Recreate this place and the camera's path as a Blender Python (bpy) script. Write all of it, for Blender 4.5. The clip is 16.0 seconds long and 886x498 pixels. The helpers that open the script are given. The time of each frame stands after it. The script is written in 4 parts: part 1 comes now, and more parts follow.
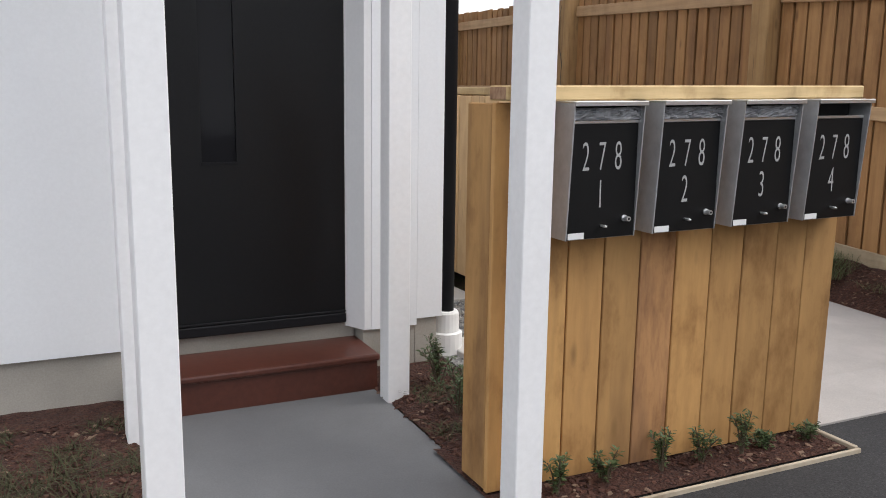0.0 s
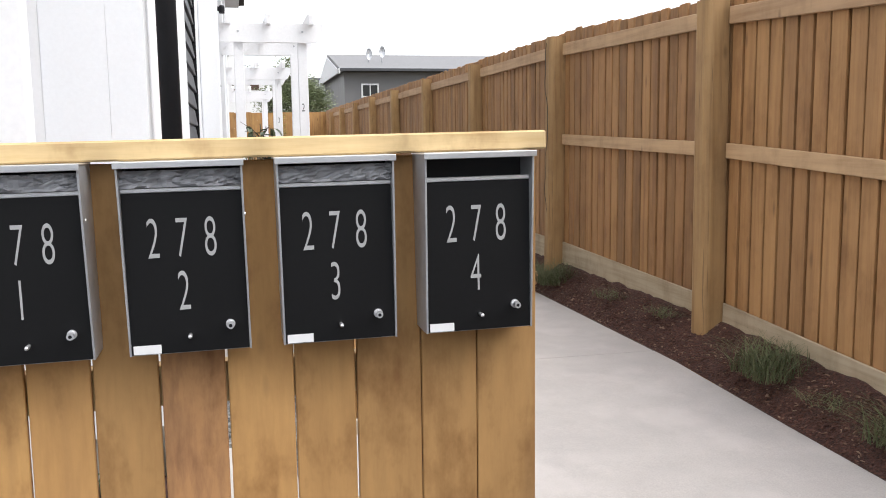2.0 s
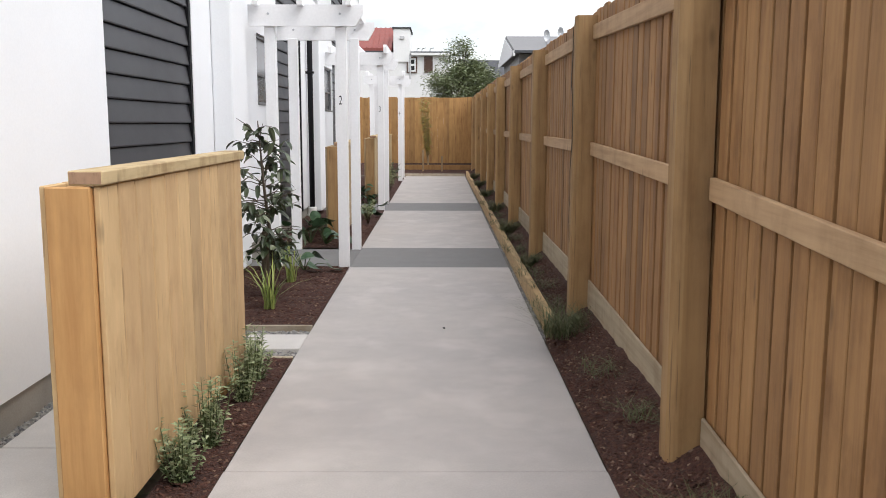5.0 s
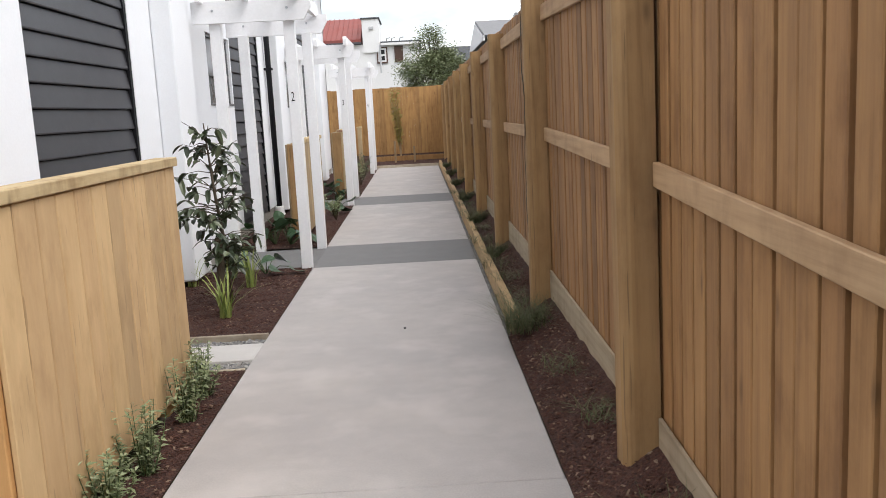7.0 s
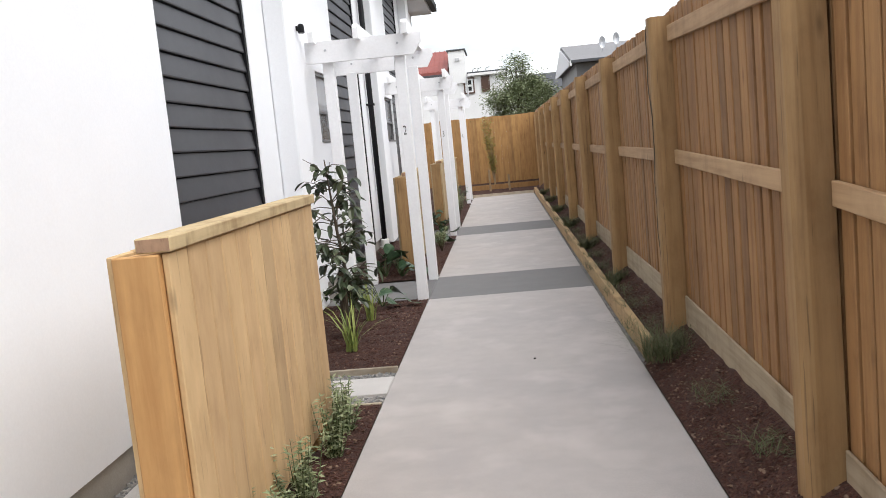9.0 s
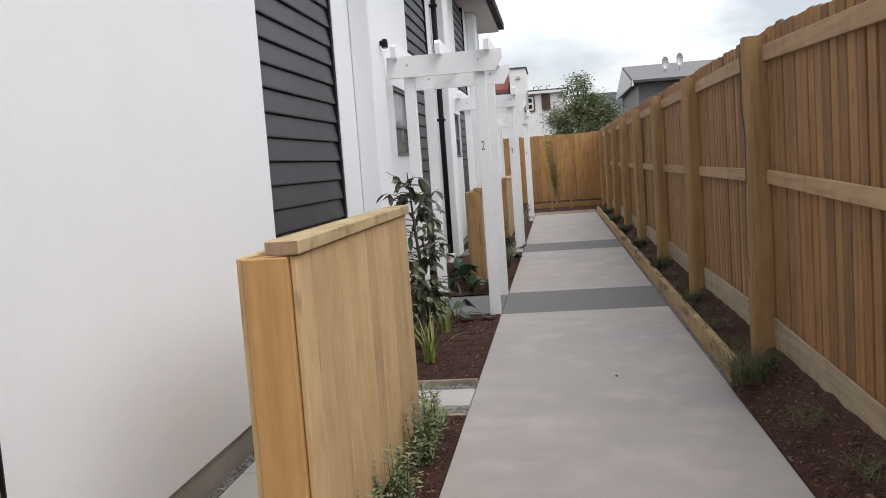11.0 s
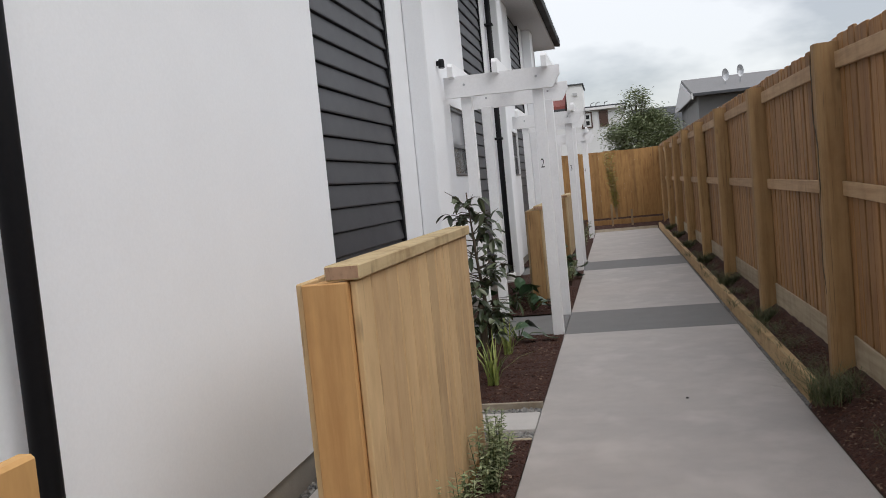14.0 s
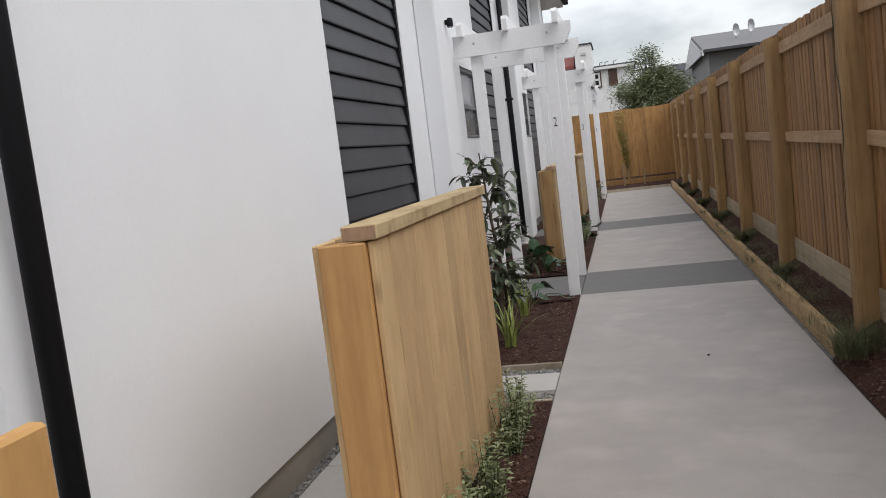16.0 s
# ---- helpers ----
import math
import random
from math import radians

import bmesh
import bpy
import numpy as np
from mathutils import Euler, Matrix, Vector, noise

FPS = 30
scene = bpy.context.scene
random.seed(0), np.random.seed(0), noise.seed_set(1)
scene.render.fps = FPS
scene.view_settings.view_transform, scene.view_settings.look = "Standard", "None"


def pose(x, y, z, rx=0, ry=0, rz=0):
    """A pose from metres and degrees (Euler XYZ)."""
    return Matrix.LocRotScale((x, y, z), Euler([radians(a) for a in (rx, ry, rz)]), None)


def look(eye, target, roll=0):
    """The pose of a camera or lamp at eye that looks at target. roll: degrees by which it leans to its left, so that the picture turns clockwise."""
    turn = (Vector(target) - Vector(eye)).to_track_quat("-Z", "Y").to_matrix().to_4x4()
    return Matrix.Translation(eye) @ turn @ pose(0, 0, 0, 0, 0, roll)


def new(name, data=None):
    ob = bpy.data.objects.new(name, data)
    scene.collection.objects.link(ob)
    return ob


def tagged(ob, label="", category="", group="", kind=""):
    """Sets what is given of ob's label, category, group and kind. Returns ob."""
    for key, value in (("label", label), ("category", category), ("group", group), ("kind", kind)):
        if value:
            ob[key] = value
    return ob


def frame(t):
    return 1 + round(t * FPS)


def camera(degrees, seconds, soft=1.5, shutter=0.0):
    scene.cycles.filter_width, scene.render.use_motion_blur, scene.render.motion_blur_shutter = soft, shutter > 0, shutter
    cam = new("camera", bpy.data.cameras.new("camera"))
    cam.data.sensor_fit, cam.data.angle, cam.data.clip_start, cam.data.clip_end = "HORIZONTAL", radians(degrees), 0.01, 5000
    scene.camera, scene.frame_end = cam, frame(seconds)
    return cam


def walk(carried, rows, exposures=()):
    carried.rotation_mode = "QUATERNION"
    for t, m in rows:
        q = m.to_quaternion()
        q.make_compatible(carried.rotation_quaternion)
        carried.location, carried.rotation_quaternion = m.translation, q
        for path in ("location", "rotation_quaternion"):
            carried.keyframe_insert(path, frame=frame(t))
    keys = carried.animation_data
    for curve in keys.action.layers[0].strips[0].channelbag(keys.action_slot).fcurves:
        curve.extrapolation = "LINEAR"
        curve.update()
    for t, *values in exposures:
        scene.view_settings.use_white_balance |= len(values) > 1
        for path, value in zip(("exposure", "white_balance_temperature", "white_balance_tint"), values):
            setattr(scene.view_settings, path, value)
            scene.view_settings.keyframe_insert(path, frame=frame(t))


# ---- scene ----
cam = camera(53.9, 16.0, soft=0.95)
PATH = [
    (0, (-0.072, -0.027, 1.109), (0.771, 1.75, 0.748), 0.8),
    (0.5, (0.418, -0.073, 1.098), (1.176, 1.742, 0.739), -1.1),
    (1, (0.918, -0.012, 1.107), (1.611, 1.833, 0.765), -0.0),
    (1.5, (1.37, 0.034, 1.096), (2.008, 1.904, 0.789), -2.5),
    (2, (1.817, 0.206, 1.121), (2.268, 2.138, 0.872), -0.7),
    (2.5, (2.252, 0.35, 1.123), (2.595, 2.306, 0.881), -0.9),
    (3, (2.629, 0.601, 1.157), (2.832, 2.571, 0.881), 0.4),
    (3.5, (2.927, 0.716, 1.164), (3.036, 2.704, 0.967), -0.9),
    (4, (3.14, 0.941, 1.205), (3.214, 2.927, 0.985), 0.4),
    (6.5, (3.393, 1.502, 1.277), (3.326, 3.473, 0.94), -1.7),
    (7, (3.474, 1.509, 1.275), (3.518, 3.483, 0.96), -3.0),
    (7.5, (3.502, 1.548, 1.268), (3.587, 3.514, 0.912), -4.6),
    (8, (3.48, 1.582, 1.27), (3.556, 3.548, 0.913), -1.9),
    (8.5, (3.428, 1.574, 1.288), (3.408, 3.55, 0.976), -6.1),
    (9, (3.241, 1.548, 1.294), (3.09, 3.529, 1.058), -5.5),
    (9.5, (3.205, 1.53, 1.288), (2.978, 3.507, 1.085), -3.7),
    (12, (2.979, 1.476, 1.295), (2.609, 3.434, 1.129), -6.6),
    (12.5, (2.997, 1.52, 1.295), (2.541, 3.462, 1.152), -8.4),
    (13, (3.024, 1.558, 1.293), (2.578, 3.503, 1.157), -7.8),
    (13.5, (3.033, 1.557, 1.295), (2.631, 3.512, 1.162), -5.8),
    (14, (3.029, 1.566, 1.295), (2.633, 3.522, 1.163), -5.5),
    (14.5, (3.021, 1.581, 1.291), (2.605, 3.532, 1.16), -5.3),
    (15, (3.041, 1.597, 1.289), (2.653, 3.554, 1.149), -6.6),
    (15.5, (3.027, 1.61, 1.288), (2.636, 3.565, 1.13), -7.0),
    (16, (2.99, 1.628, 1.272), (2.563, 3.57, 1.064), -7.0),
]
EXPOSURES = [(0, 0.05), (1, 0.26), (2, 0.54), (2.5, 0.56), (3, 0.4), (4, 0.24), (6.5, 0.24), (7.5, 0.28), (8.5, 0.36), (9.5, 0.2), (12, -0.36), (13.5, -0.47), (16, -0.38)]
walk(cam, [(t, look(eye, target, roll)) for t, eye, target, roll in PATH], EXPOSURES)

# ---- world and sun: a bright overcast day ----
world = bpy.data.worlds.new("overcast_sky")
scene.world = world
world.use_nodes = True
wn, wl = world.node_tree.nodes, world.node_tree.links
wn.clear()
sky = wn.new("ShaderNodeTexSky")
sky.sky_type, sky.sun_disc = "NISHITA", False
sky.sun_elevation, sky.sun_rotation = radians(52), radians(120)
tc = wn.new("ShaderNodeTexCoord")
mp = wn.new("ShaderNodeMapping")
mp.inputs["Scale"].default_value = (1.3, 1.3, 3.4)
cloud = wn.new("ShaderNodeTexNoise")
cloud.inputs["Scale"].default_value, cloud.inputs["Detail"].default_value, cloud.inputs["Roughness"].default_value = 2.4, 6, 0.55
cr = wn.new("ShaderNodeValToRGB")
cr.color_ramp.elements[0].position, cr.color_ramp.elements[0].color = 0.40, (0.70, 0.70, 0.72, 1)
cr.color_ramp.elements[1].position, cr.color_ramp.elements[1].color = 0.56, (1.30, 1.28, 1.27, 1)
bg1, bg2, add, wout = wn.new("ShaderNodeBackground"), wn.new("ShaderNodeBackground"), wn.new("ShaderNodeAddShader"), wn.new("ShaderNodeOutputWorld")
bg1.inputs["Strength"].default_value, bg2.inputs["Strength"].default_value = 0.06, 0.98
wl.new(tc.outputs["Generated"], mp.inputs["Vector"])
wl.new(mp.outputs["Vector"], cloud.inputs["Vector"])
wl.new(cloud.outputs["Fac"], cr.inputs["Fac"])
wl.new(sky.outputs["Color"], bg1.inputs["Color"])
sepz = wn.new("ShaderNodeSeparateXYZ")
wl.new(tc.outputs["Generated"], sepz.inputs["Vector"])
grad = wn.new("ShaderNodeMapRange")
grad.inputs["From Min"].default_value, grad.inputs["From Max"].default_value = 0.0, 0.75
grad.inputs["To Min"].default_value, grad.inputs["To Max"].default_value = 0.70, 1.36
wl.new(sepz.outputs["Z"], grad.inputs["Value"])
vm = wn.new("ShaderNodeVectorMath")
vm.operation = "SCALE"
wl.new(cr.outputs["Color"], vm.inputs[0])
wl.new(grad.outputs["Result"], vm.inputs["Scale"])
wl.new(vm.outputs[0], bg2.inputs["Color"])
wl.new(bg1.outputs[0], add.inputs[0])
wl.new(bg2.outputs[0], add.inputs[1])
wl.new(add.outputs[0], wout.inputs["Surface"])

sun = new("sun", bpy.data.lights.new("sun", "SUN"))
sun.data.energy, sun.data.angle, sun.data.color = 1.5, radians(50), (1.0, 0.96, 0.91)
sun.matrix_world = look((8, -5, 12), (0, 0, 0))


# ---- materials ----
def nodes_of(name):
    m = bpy.data.materials.new(name)
    m.use_nodes = True
    nt = m.node_tree
    return m, nt.nodes, nt.links, nt.nodes["Principled BSDF"]


def set_in(node, **kw):
    for k, v in kw.items():
        node.inputs[k.replace("_", " ")].default_value = v
    return node


def noise_node(n, l, vec, scale, detail=4, rough=0.55):
    t = n.new("ShaderNodeTexNoise")
    set_in(t, Scale=scale, Detail=detail, Roughness=rough)
    l.new(vec, t.inputs["Vector"])
    return t


def ramp(n, l, fac, stops):
    r = n.new("ShaderNodeValToRGB")
    e = r.color_ramp.elements
    while len(e) < len(stops):
        e.new(0.5)
    for el, (p, c) in zip(e, stops):
        el.position, el.color = p, (*c, 1)
    l.new(fac, r.inputs["Fac"])
    return r


def mixc(n, l, fac, a, b, mode="MIX"):
    m = n.new("ShaderNodeMix")
    m.data_type, m.blend_type = "RGBA", mode
    for sock, v in ((m.inputs["Factor"], fac), (m.inputs["A"], a), (m.inputs["B"], b)):
        if hasattr(v, "is_output"):
            l.new(v, sock)
        elif isinstance(v, (int, float)):
            sock.default_value = v
        else:
            sock.default_value = (*v, 1)
    return m.outputs["Result"]


def bump(n, l, bsdf, height, strength=0.3, dist=0.002):
    b = n.new("ShaderNodeBump")
    set_in(b, Strength=strength, Distance=dist)
    l.new(height, b.inputs["Height"])
    l.new(b.outputs["Normal"], bsdf.inputs["Normal"])


def object_coords(n, l, scale=(1, 1, 1), shift=True):
    c, m = n.new("ShaderNodeTexCoord"), n.new("ShaderNodeMapping")
    m.inputs["Scale"].default_value = scale
    l.new(c.outputs["Object"], m.inputs["Vector"])
    if shift:
        info, k = n.new("ShaderNodeObjectInfo"), n.new("ShaderNodeVectorMath")
        k.operation = "SCALE"
        k.inputs[0].default_value = (37.0, 21.0, 53.0)
        l.new(info.outputs["Random"], k.inputs["Scale"])
        l.new(k.outputs[0], m.inputs["Location"])
    return m.outputs["Vector"]


def timber(name, light, dark, grain=(22, 22, 1.6), stain=0.25, stain_col=(0.09, 0.06, 0.035), rough=0.72, vary=0.35, blotch=1.0, cracks=0.0):
    """Sawn timber; the grain runs along the axis with the small scale."""
    m, n, l, b = nodes_of(name)
    v = object_coords(n, l, grain)
    g = noise_node(n, l, v, 2.2, 6, 0.62)
    col = ramp(n, l, g.outputs["Fac"], [(0.30, dark), (0.52, light), (0.75, tuple(min(1, c * 1.13) for c in light))]).outputs["Color"]
    v2 = object_coords(n, l, tuple(s * 0.16 for s in grain))
    k = noise_node(n, l, v2, 2.0, 4, 0.6)
    kf = ramp(n, l, k.outputs["Fac"], [(0.56, (0, 0, 0)), (0.72, (stain, stain, stain))]).outputs["Color"]
    col = mixc(n, l, kf, col, stain_col)
    vb = object_coords(n, l, (1, 1, 0.55))
    bl = noise_node(n, l, vb, 7.0, 5, 0.65)
    col = mixc(n, l, 1.0, col, ramp(n, l, bl.outputs["Fac"], [(0.30, (1 - 0.34 * blotch, 1 - 0.40 * blotch, 1 - 0.46 * blotch)), (0.5, (0.98, 0.97, 0.96)), (0.7, (1 + 0.08 * blotch, 1 + 0.08 * blotch, 1 + 0.08 * blotch))]).outputs["Color"], "MULTIPLY")
    info = n.new("ShaderNodeObjectInfo")
    vf = ramp(n, l, info.outputs["Random"], [(0.0, (1 - vary, 1 - vary, 1 - vary)), (0.5, (1, 0.98, 0.96)), (1.0, (1.08, 1.1, 1.08))]).outputs["Color"]
    col = mixc(n, l, 1.0, col, vf, "MULTIPLY")
    vk = object_coords(n, l, (7, 7, 2.2))
    vo = n.new("ShaderNodeTexVoronoi")
    set_in(vo, Scale=1.0, Randomness=1.0)
    l.new(vk, vo.inputs["Vector"])
    kn = ramp(n, l, vo.outputs["Distance"], [(0.03, (0.75, 0.75, 0.75)), (0.11, (0, 0, 0))]).outputs["Color"]
    col = mixc(n, l, kn, col, tuple(c * 0.5 for c in dark))
    if cracks:
        c = noise_node(n, l, object_coords(n, l, tuple(k * 4.5 if k > 5 else k * 2.0 for k in grain)), 1.6, 2, 0.4)
        ck = ramp(n, l, c.outputs["Fac"], [(0.672, (0, 0, 0)), (0.695, (cracks * 0.7,) * 3)]).outputs["Color"]
        col = mixc(n, l, ck, col, tuple(k * 0.35 for k in dark))
    l.new(col, b.inputs["Base Color"])
    set_in(b, Roughness=rough)
    bump(n, l, b, g.outputs["Fac"], 0.35, 0.002)
    return m


def plain(name, col, rough=0.5, metal=0.0, scale=30.0, amount=0.08, bumps=0.1, dist=0.001, coarse=0.06, spec=0.5):
    """A coloured surface with fine grain and broad unevenness."""
    m, n, l, b = nodes_of(name)
    v = object_coords(n, l, (1, 1, 1), False)
    f, c = noise_node(n, l, v, scale, 5, 0.6), noise_node(n, l, v, 1.7, 4, 0.6)
    lo, hi = tuple(x * (1 - amount) for x in col), tuple(min(1, x * (1 + amount)) for x in col)
    base = ramp(n, l, f.outputs["Fac"], [(0.3, lo), (0.7, hi)]).outputs["Color"]
    base = mixc(n, l, 1.0, base, ramp(n, l, c.outputs["Fac"], [(0.3, (1 - coarse,) * 3), (0.7, (1, 1, 1))]).outputs["Color"], "MULTIPLY")
    l.new(base, b.inputs["Base Color"])
    set_in(b, Roughness=rough, Metallic=metal)
    b.inputs["Specular IOR Level"].default_value = spec
    rr = ramp(n, l, c.outputs["Fac"], [(0.3, (max(0, rough - 0.06),) * 3), (0.7, (min(1, rough + 0.06),) * 3)])
    l.new(rr.outputs["Color"], b.inputs["Roughness"])
    if bumps:
        bump(n, l, b, f.outputs["Fac"], bumps, dist)
    return m


def speckled(name, cols, scale, rough=0.9, bumps=0.5, dist=0.004, random_island=False):
    """Aggregate, chips or gravel: small cells in several colours."""
    m, n, l, b = nodes_of(name)
    if random_island:
        g = n.new("ShaderNodeNewGeometry")
        fac = g.outputs["Random Per Island"]
    else:
        v = object_coords(n, l, (1, 1, 1), False)
        vo = n.new("ShaderNodeTexVoronoi")
        set_in(vo, Scale=scale)
        l.new(v, vo.inputs["Vector"])
        sep = n.new("ShaderNodeSeparateColor")
        l.new(vo.outputs["Color"], sep.inputs["Color"])
        fac = sep.outputs["Red"]
        bump(n, l, b, vo.outputs["Distance"], bumps, dist)
    stops = [(i / max(1, len(cols) - 1), c) for i, c in enumerate(cols)]
    col = ramp(n, l, fac, stops).outputs["Color"]
    if not random_island:
        big = noise_node(n, l, v, 1.3, 5, 0.6)
        col = mixc(n, l, 1.0, col, ramp(n, l, big.outputs["Fac"], [(0.3, (0.78, 0.78, 0.78)), (0.7, (1.1, 1.1, 1.1))]).outputs["Color"], "MULTIPLY")
    l.new(col, b.inputs["Base Color"])
    set_in(b, Roughness=rough)
    return m


def concrete(name, col, stain=0.25, scuffs=0.0):
    m, n, l, b = nodes_of(name)
    v = object_coords(n, l, (1, 1, 1), False)
    fine, mid, wide = noise_node(n, l, v, 160, 3, 0.6), noise_node(n, l, v, 5.0, 6, 0.65), noise_node(n, l, v, 1.1, 4, 0.55)
    base = ramp(n, l, mid.outputs["Fac"], [(0.30, tuple(c * 0.92 for c in col)), (0.55, col), (0.75, tuple(min(1, c * 1.07) for c in col))]).outputs["Color"]
    base = mixc(n, l, 1.0, base, ramp(n, l, wide.outputs["Fac"], [(0.32, (1 - stain, 1 - stain, 1 - stain)), (0.62, (1.05, 1.05, 1.04))]).outputs["Color"], "MULTIPLY")
    base = mixc(n, l, 1.0, base, ramp(n, l, fine.outputs["Fac"], [(0.3, (0.9, 0.9, 0.9)), (0.7, (1.06, 1.06, 1.06))]).outputs["Color"], "MULTIPLY")
    if scuffs:
        sc = noise_node(n, l, object_coords(n, l, (1.2, 1, 1), False), 2.2, 3, 0.55)
        sf = ramp(n, l, sc.outputs["Fac"], [(0.52, (0, 0, 0)), (0.70, (scuffs,) * 3)]).outputs["Color"]
        base = mixc(n, l, sf, base, tuple(min(1, c * 1.3) for c in col))
    l.new(base, b.inputs["Base Color"])
    set_in(b, Roughness=0.8)
    l.new(ramp(n, l, wide.outputs["Fac"], [(0.3, (0.62,) * 3), (0.7, (0.85,) * 3)]).outputs["Color"], b.inputs["Roughness"])
    bump(n, l, b, fine.outputs["Fac"], 0.25, 0.0012)
    return m


def foliage(name, cols, rough=0.45):
    m, n, l, b = nodes_of(name)
    g = n.new("ShaderNodeNewGeometry")
    col = ramp(n, l, g.outputs["Random Per Island"], [(i / (len(cols) - 1), c) for i, c in enumerate(cols)]).outputs["Color"]
    l.new(col, b.inputs["Base Color"])
    set_in(b, Roughness=rough)
    b.inputs["Transmission Weight"].default_value = 0.0
    b.inputs["Subsurface Weight"].default_value = 0.0
    return m


M_STUCCO = plain("white_render", (0.836, 0.85, 0.872), 0.75, scale=90, amount=0.02, bumps=0.25, dist=0.0012, coarse=0.035)
M_TRIM = plain("white_trim_paint", (0.83, 0.83, 0.84), 0.42, scale=60, amount=0.02, bumps=0.06)
M_POST = plain("white_timber_paint", (0.89, 0.89, 0.90), 0.45, scale=45, amount=0.03, bumps=0.15, coarse=0.05)
M_FOUND = concrete("foundation_concrete", (0.395, 0.37, 0.33), 0.35)
M_SIDING = plain("charcoal_weatherboard", (0.034, 0.034, 0.039), 0.5, scale=50, amount=0.12, bumps=0.12, coarse=0.15)
M_GAP = plain("shadow_gap", (0.02, 0.02, 0.022), 0.8, bumps=0)
M_BLACK = plain("black_powdercoat", (0.009, 0.009, 0.011), 0.62, scale=80, amount=0.1, bumps=0.05, spec=0.22)
M_DOOR = plain("black_door_paint", (0.009, 0.009, 0.010), 0.34, scale=70, amount=0.1, bumps=0.04, spec=0.3)
M_GLASS = plain("dark_glazing", (0.010, 0.010, 0.012), 0.05, scale=3, amount=0.05, bumps=0, coarse=0.0, spec=0.3)
M_PALEGLASS = plain("pale_glazing", (0.34, 0.35, 0.37), 0.12, scale=3, amount=0.05, bumps=0, coarse=0.15)
M_SASHGREY = plain("grey_window_aluminium", (0.17, 0.17, 0.175), 0.45, 0.3, scale=60, amount=0.05, bumps=0.03)
M_TINTED = plain("tinted_glazing", (0.10, 0.105, 0.11), 0.28, scale=3, amount=0.05, bumps=0, coarse=0.2)
M_STEEL = plain("galvanised_steel", (0.52, 0.53, 0.55), 0.4, 0.6, scale=26, amount=0.12, bumps=0.05, coarse=0.12)
M_ALU = plain("aluminium", (0.72, 0.73, 0.74), 0.3, 0.9, scale=40, amount=0.05, bumps=0.03)
M_CHROME = plain("chrome", (0.82, 0.82, 0.83), 0.3, 0.75, bumps=0, amount=0.02)
M_PANEL = plain("mailbox_black_panel", (0.005, 0.005, 0.0055), 0.5, scale=90, amount=0.1, bumps=0.04, spec=0.25)
M_DIGIT = plain("grey_number_vinyl", (0.42, 0.42, 0.42), 0.5, bumps=0, amount=0.05)
M_LABEL = plain("white_sticker", (0.8, 0.8, 0.8), 0.5, bumps=0, amount=0.02)
M_FILM = plain("plastic_film", (0.30, 0.305, 0.32), 0.16, scale=14, amount=0.3, bumps=0.3, dist=0.004, coarse=0.2)
M_TILE = plain("red_brown_tile", (0.10, 0.032, 0.021), 0.35, scale=40, amount=0.15, bumps=0.1, coarse=0.25)
M_PATH = concrete("pale_concrete", (0.428, 0.40, 0.383), 0.10, 0.45)
M_BAND = concrete("dark_concrete", (0.175, 0.172, 0.172), 0.15)
M_SLAB = concrete("porch_concrete", (0.15, 0.152, 0.158), 0.2)
M_PAVER = concrete("paver_concrete", (0.53, 0.51, 0.49), 0.10)
M_ASPHALT = speckled("asphalt", [(0.018, 0.018, 0.02), (0.034, 0.034, 0.036), (0.025, 0.025, 0.027), (0.055, 0.055, 0.057)], 190, 0.85, 0.5, 0.004)
M_EARTH = speckled("earth", [(0.05, 0.035, 0.022), (0.09, 0.06, 0.04), (0.07, 0.075, 0.03)], 20)
M_MULCH = speckled("bark_mulch_bed", [(0.028, 0.010, 0.007), (0.068, 0.024, 0.015), (0.044, 0.016, 0.010), (0.098, 0.041, 0.026)], 110, 0.95, 1.0, 0.01)
M_CHIP = speckled("bark_chip", [(0.03, 0.011, 0.0075), (0.068, 0.025, 0.016), (0.046, 0.018, 0.011), (0.095, 0.04, 0.026), (0.055, 0.021, 0.014), (0.085, 0.033, 0.02), (0.22, 0.15, 0.105)], 1, 0.9, random_island=True)
M_GRAVELBED = speckled("gravel_bed", [(0.10, 0.10, 0.10), (0.22, 0.215, 0.205), (0.32, 0.31, 0.29)], 60, 0.9, 0.9, 0.01)
M_PEBBLE = speckled("pebble", [(0.10, 0.10, 0.11), (0.2, 0.2, 0.2), (0.3, 0.29, 0.27), (0.17, 0.165, 0.16), (0.42, 0.40, 0.37)], 1, 0.8, random_island=True)
M_STAND = timber("mailbox_stand_pine", (0.53, 0.30, 0.112), (0.47, 0.258, 0.094), grain=(13, 13, 1.6), stain=0.7, stain_col=(0.20, 0.105, 0.05), vary=0.26, blotch=1.15)
M_STAINED = timber("stained_stand_pine", (0.42, 0.22, 0.095), (0.26, 0.125, 0.058), grain=(11, 11, 2.2), stain=1.0, stain_col=(0.09, 0.045, 0.032), vary=0.15, blotch=1.4)
M_PANEL_V = timber("screen_pine", (0.57, 0.395, 0.21), (0.535, 0.36, 0.185), grain=(8, 8, 1.3), stain=0.18, stain_col=(0.38, 0.23, 0.11), vary=0.17, blotch=0.5, cracks=0.55)
M_PANEL_W = timber("weathered_screen_pine", (0.43, 0.325, 0.195), (0.36, 0.26, 0.15), grain=(9, 9, 1.1), stain=0.2, vary=0.15, blotch=0.5)
M_END_V = timber("screen_end_pine", (0.55, 0.315, 0.125), (0.47, 0.25, 0.09), grain=(14, 14, 1.0), stain=0.15, vary=0.1, blotch=0.4)
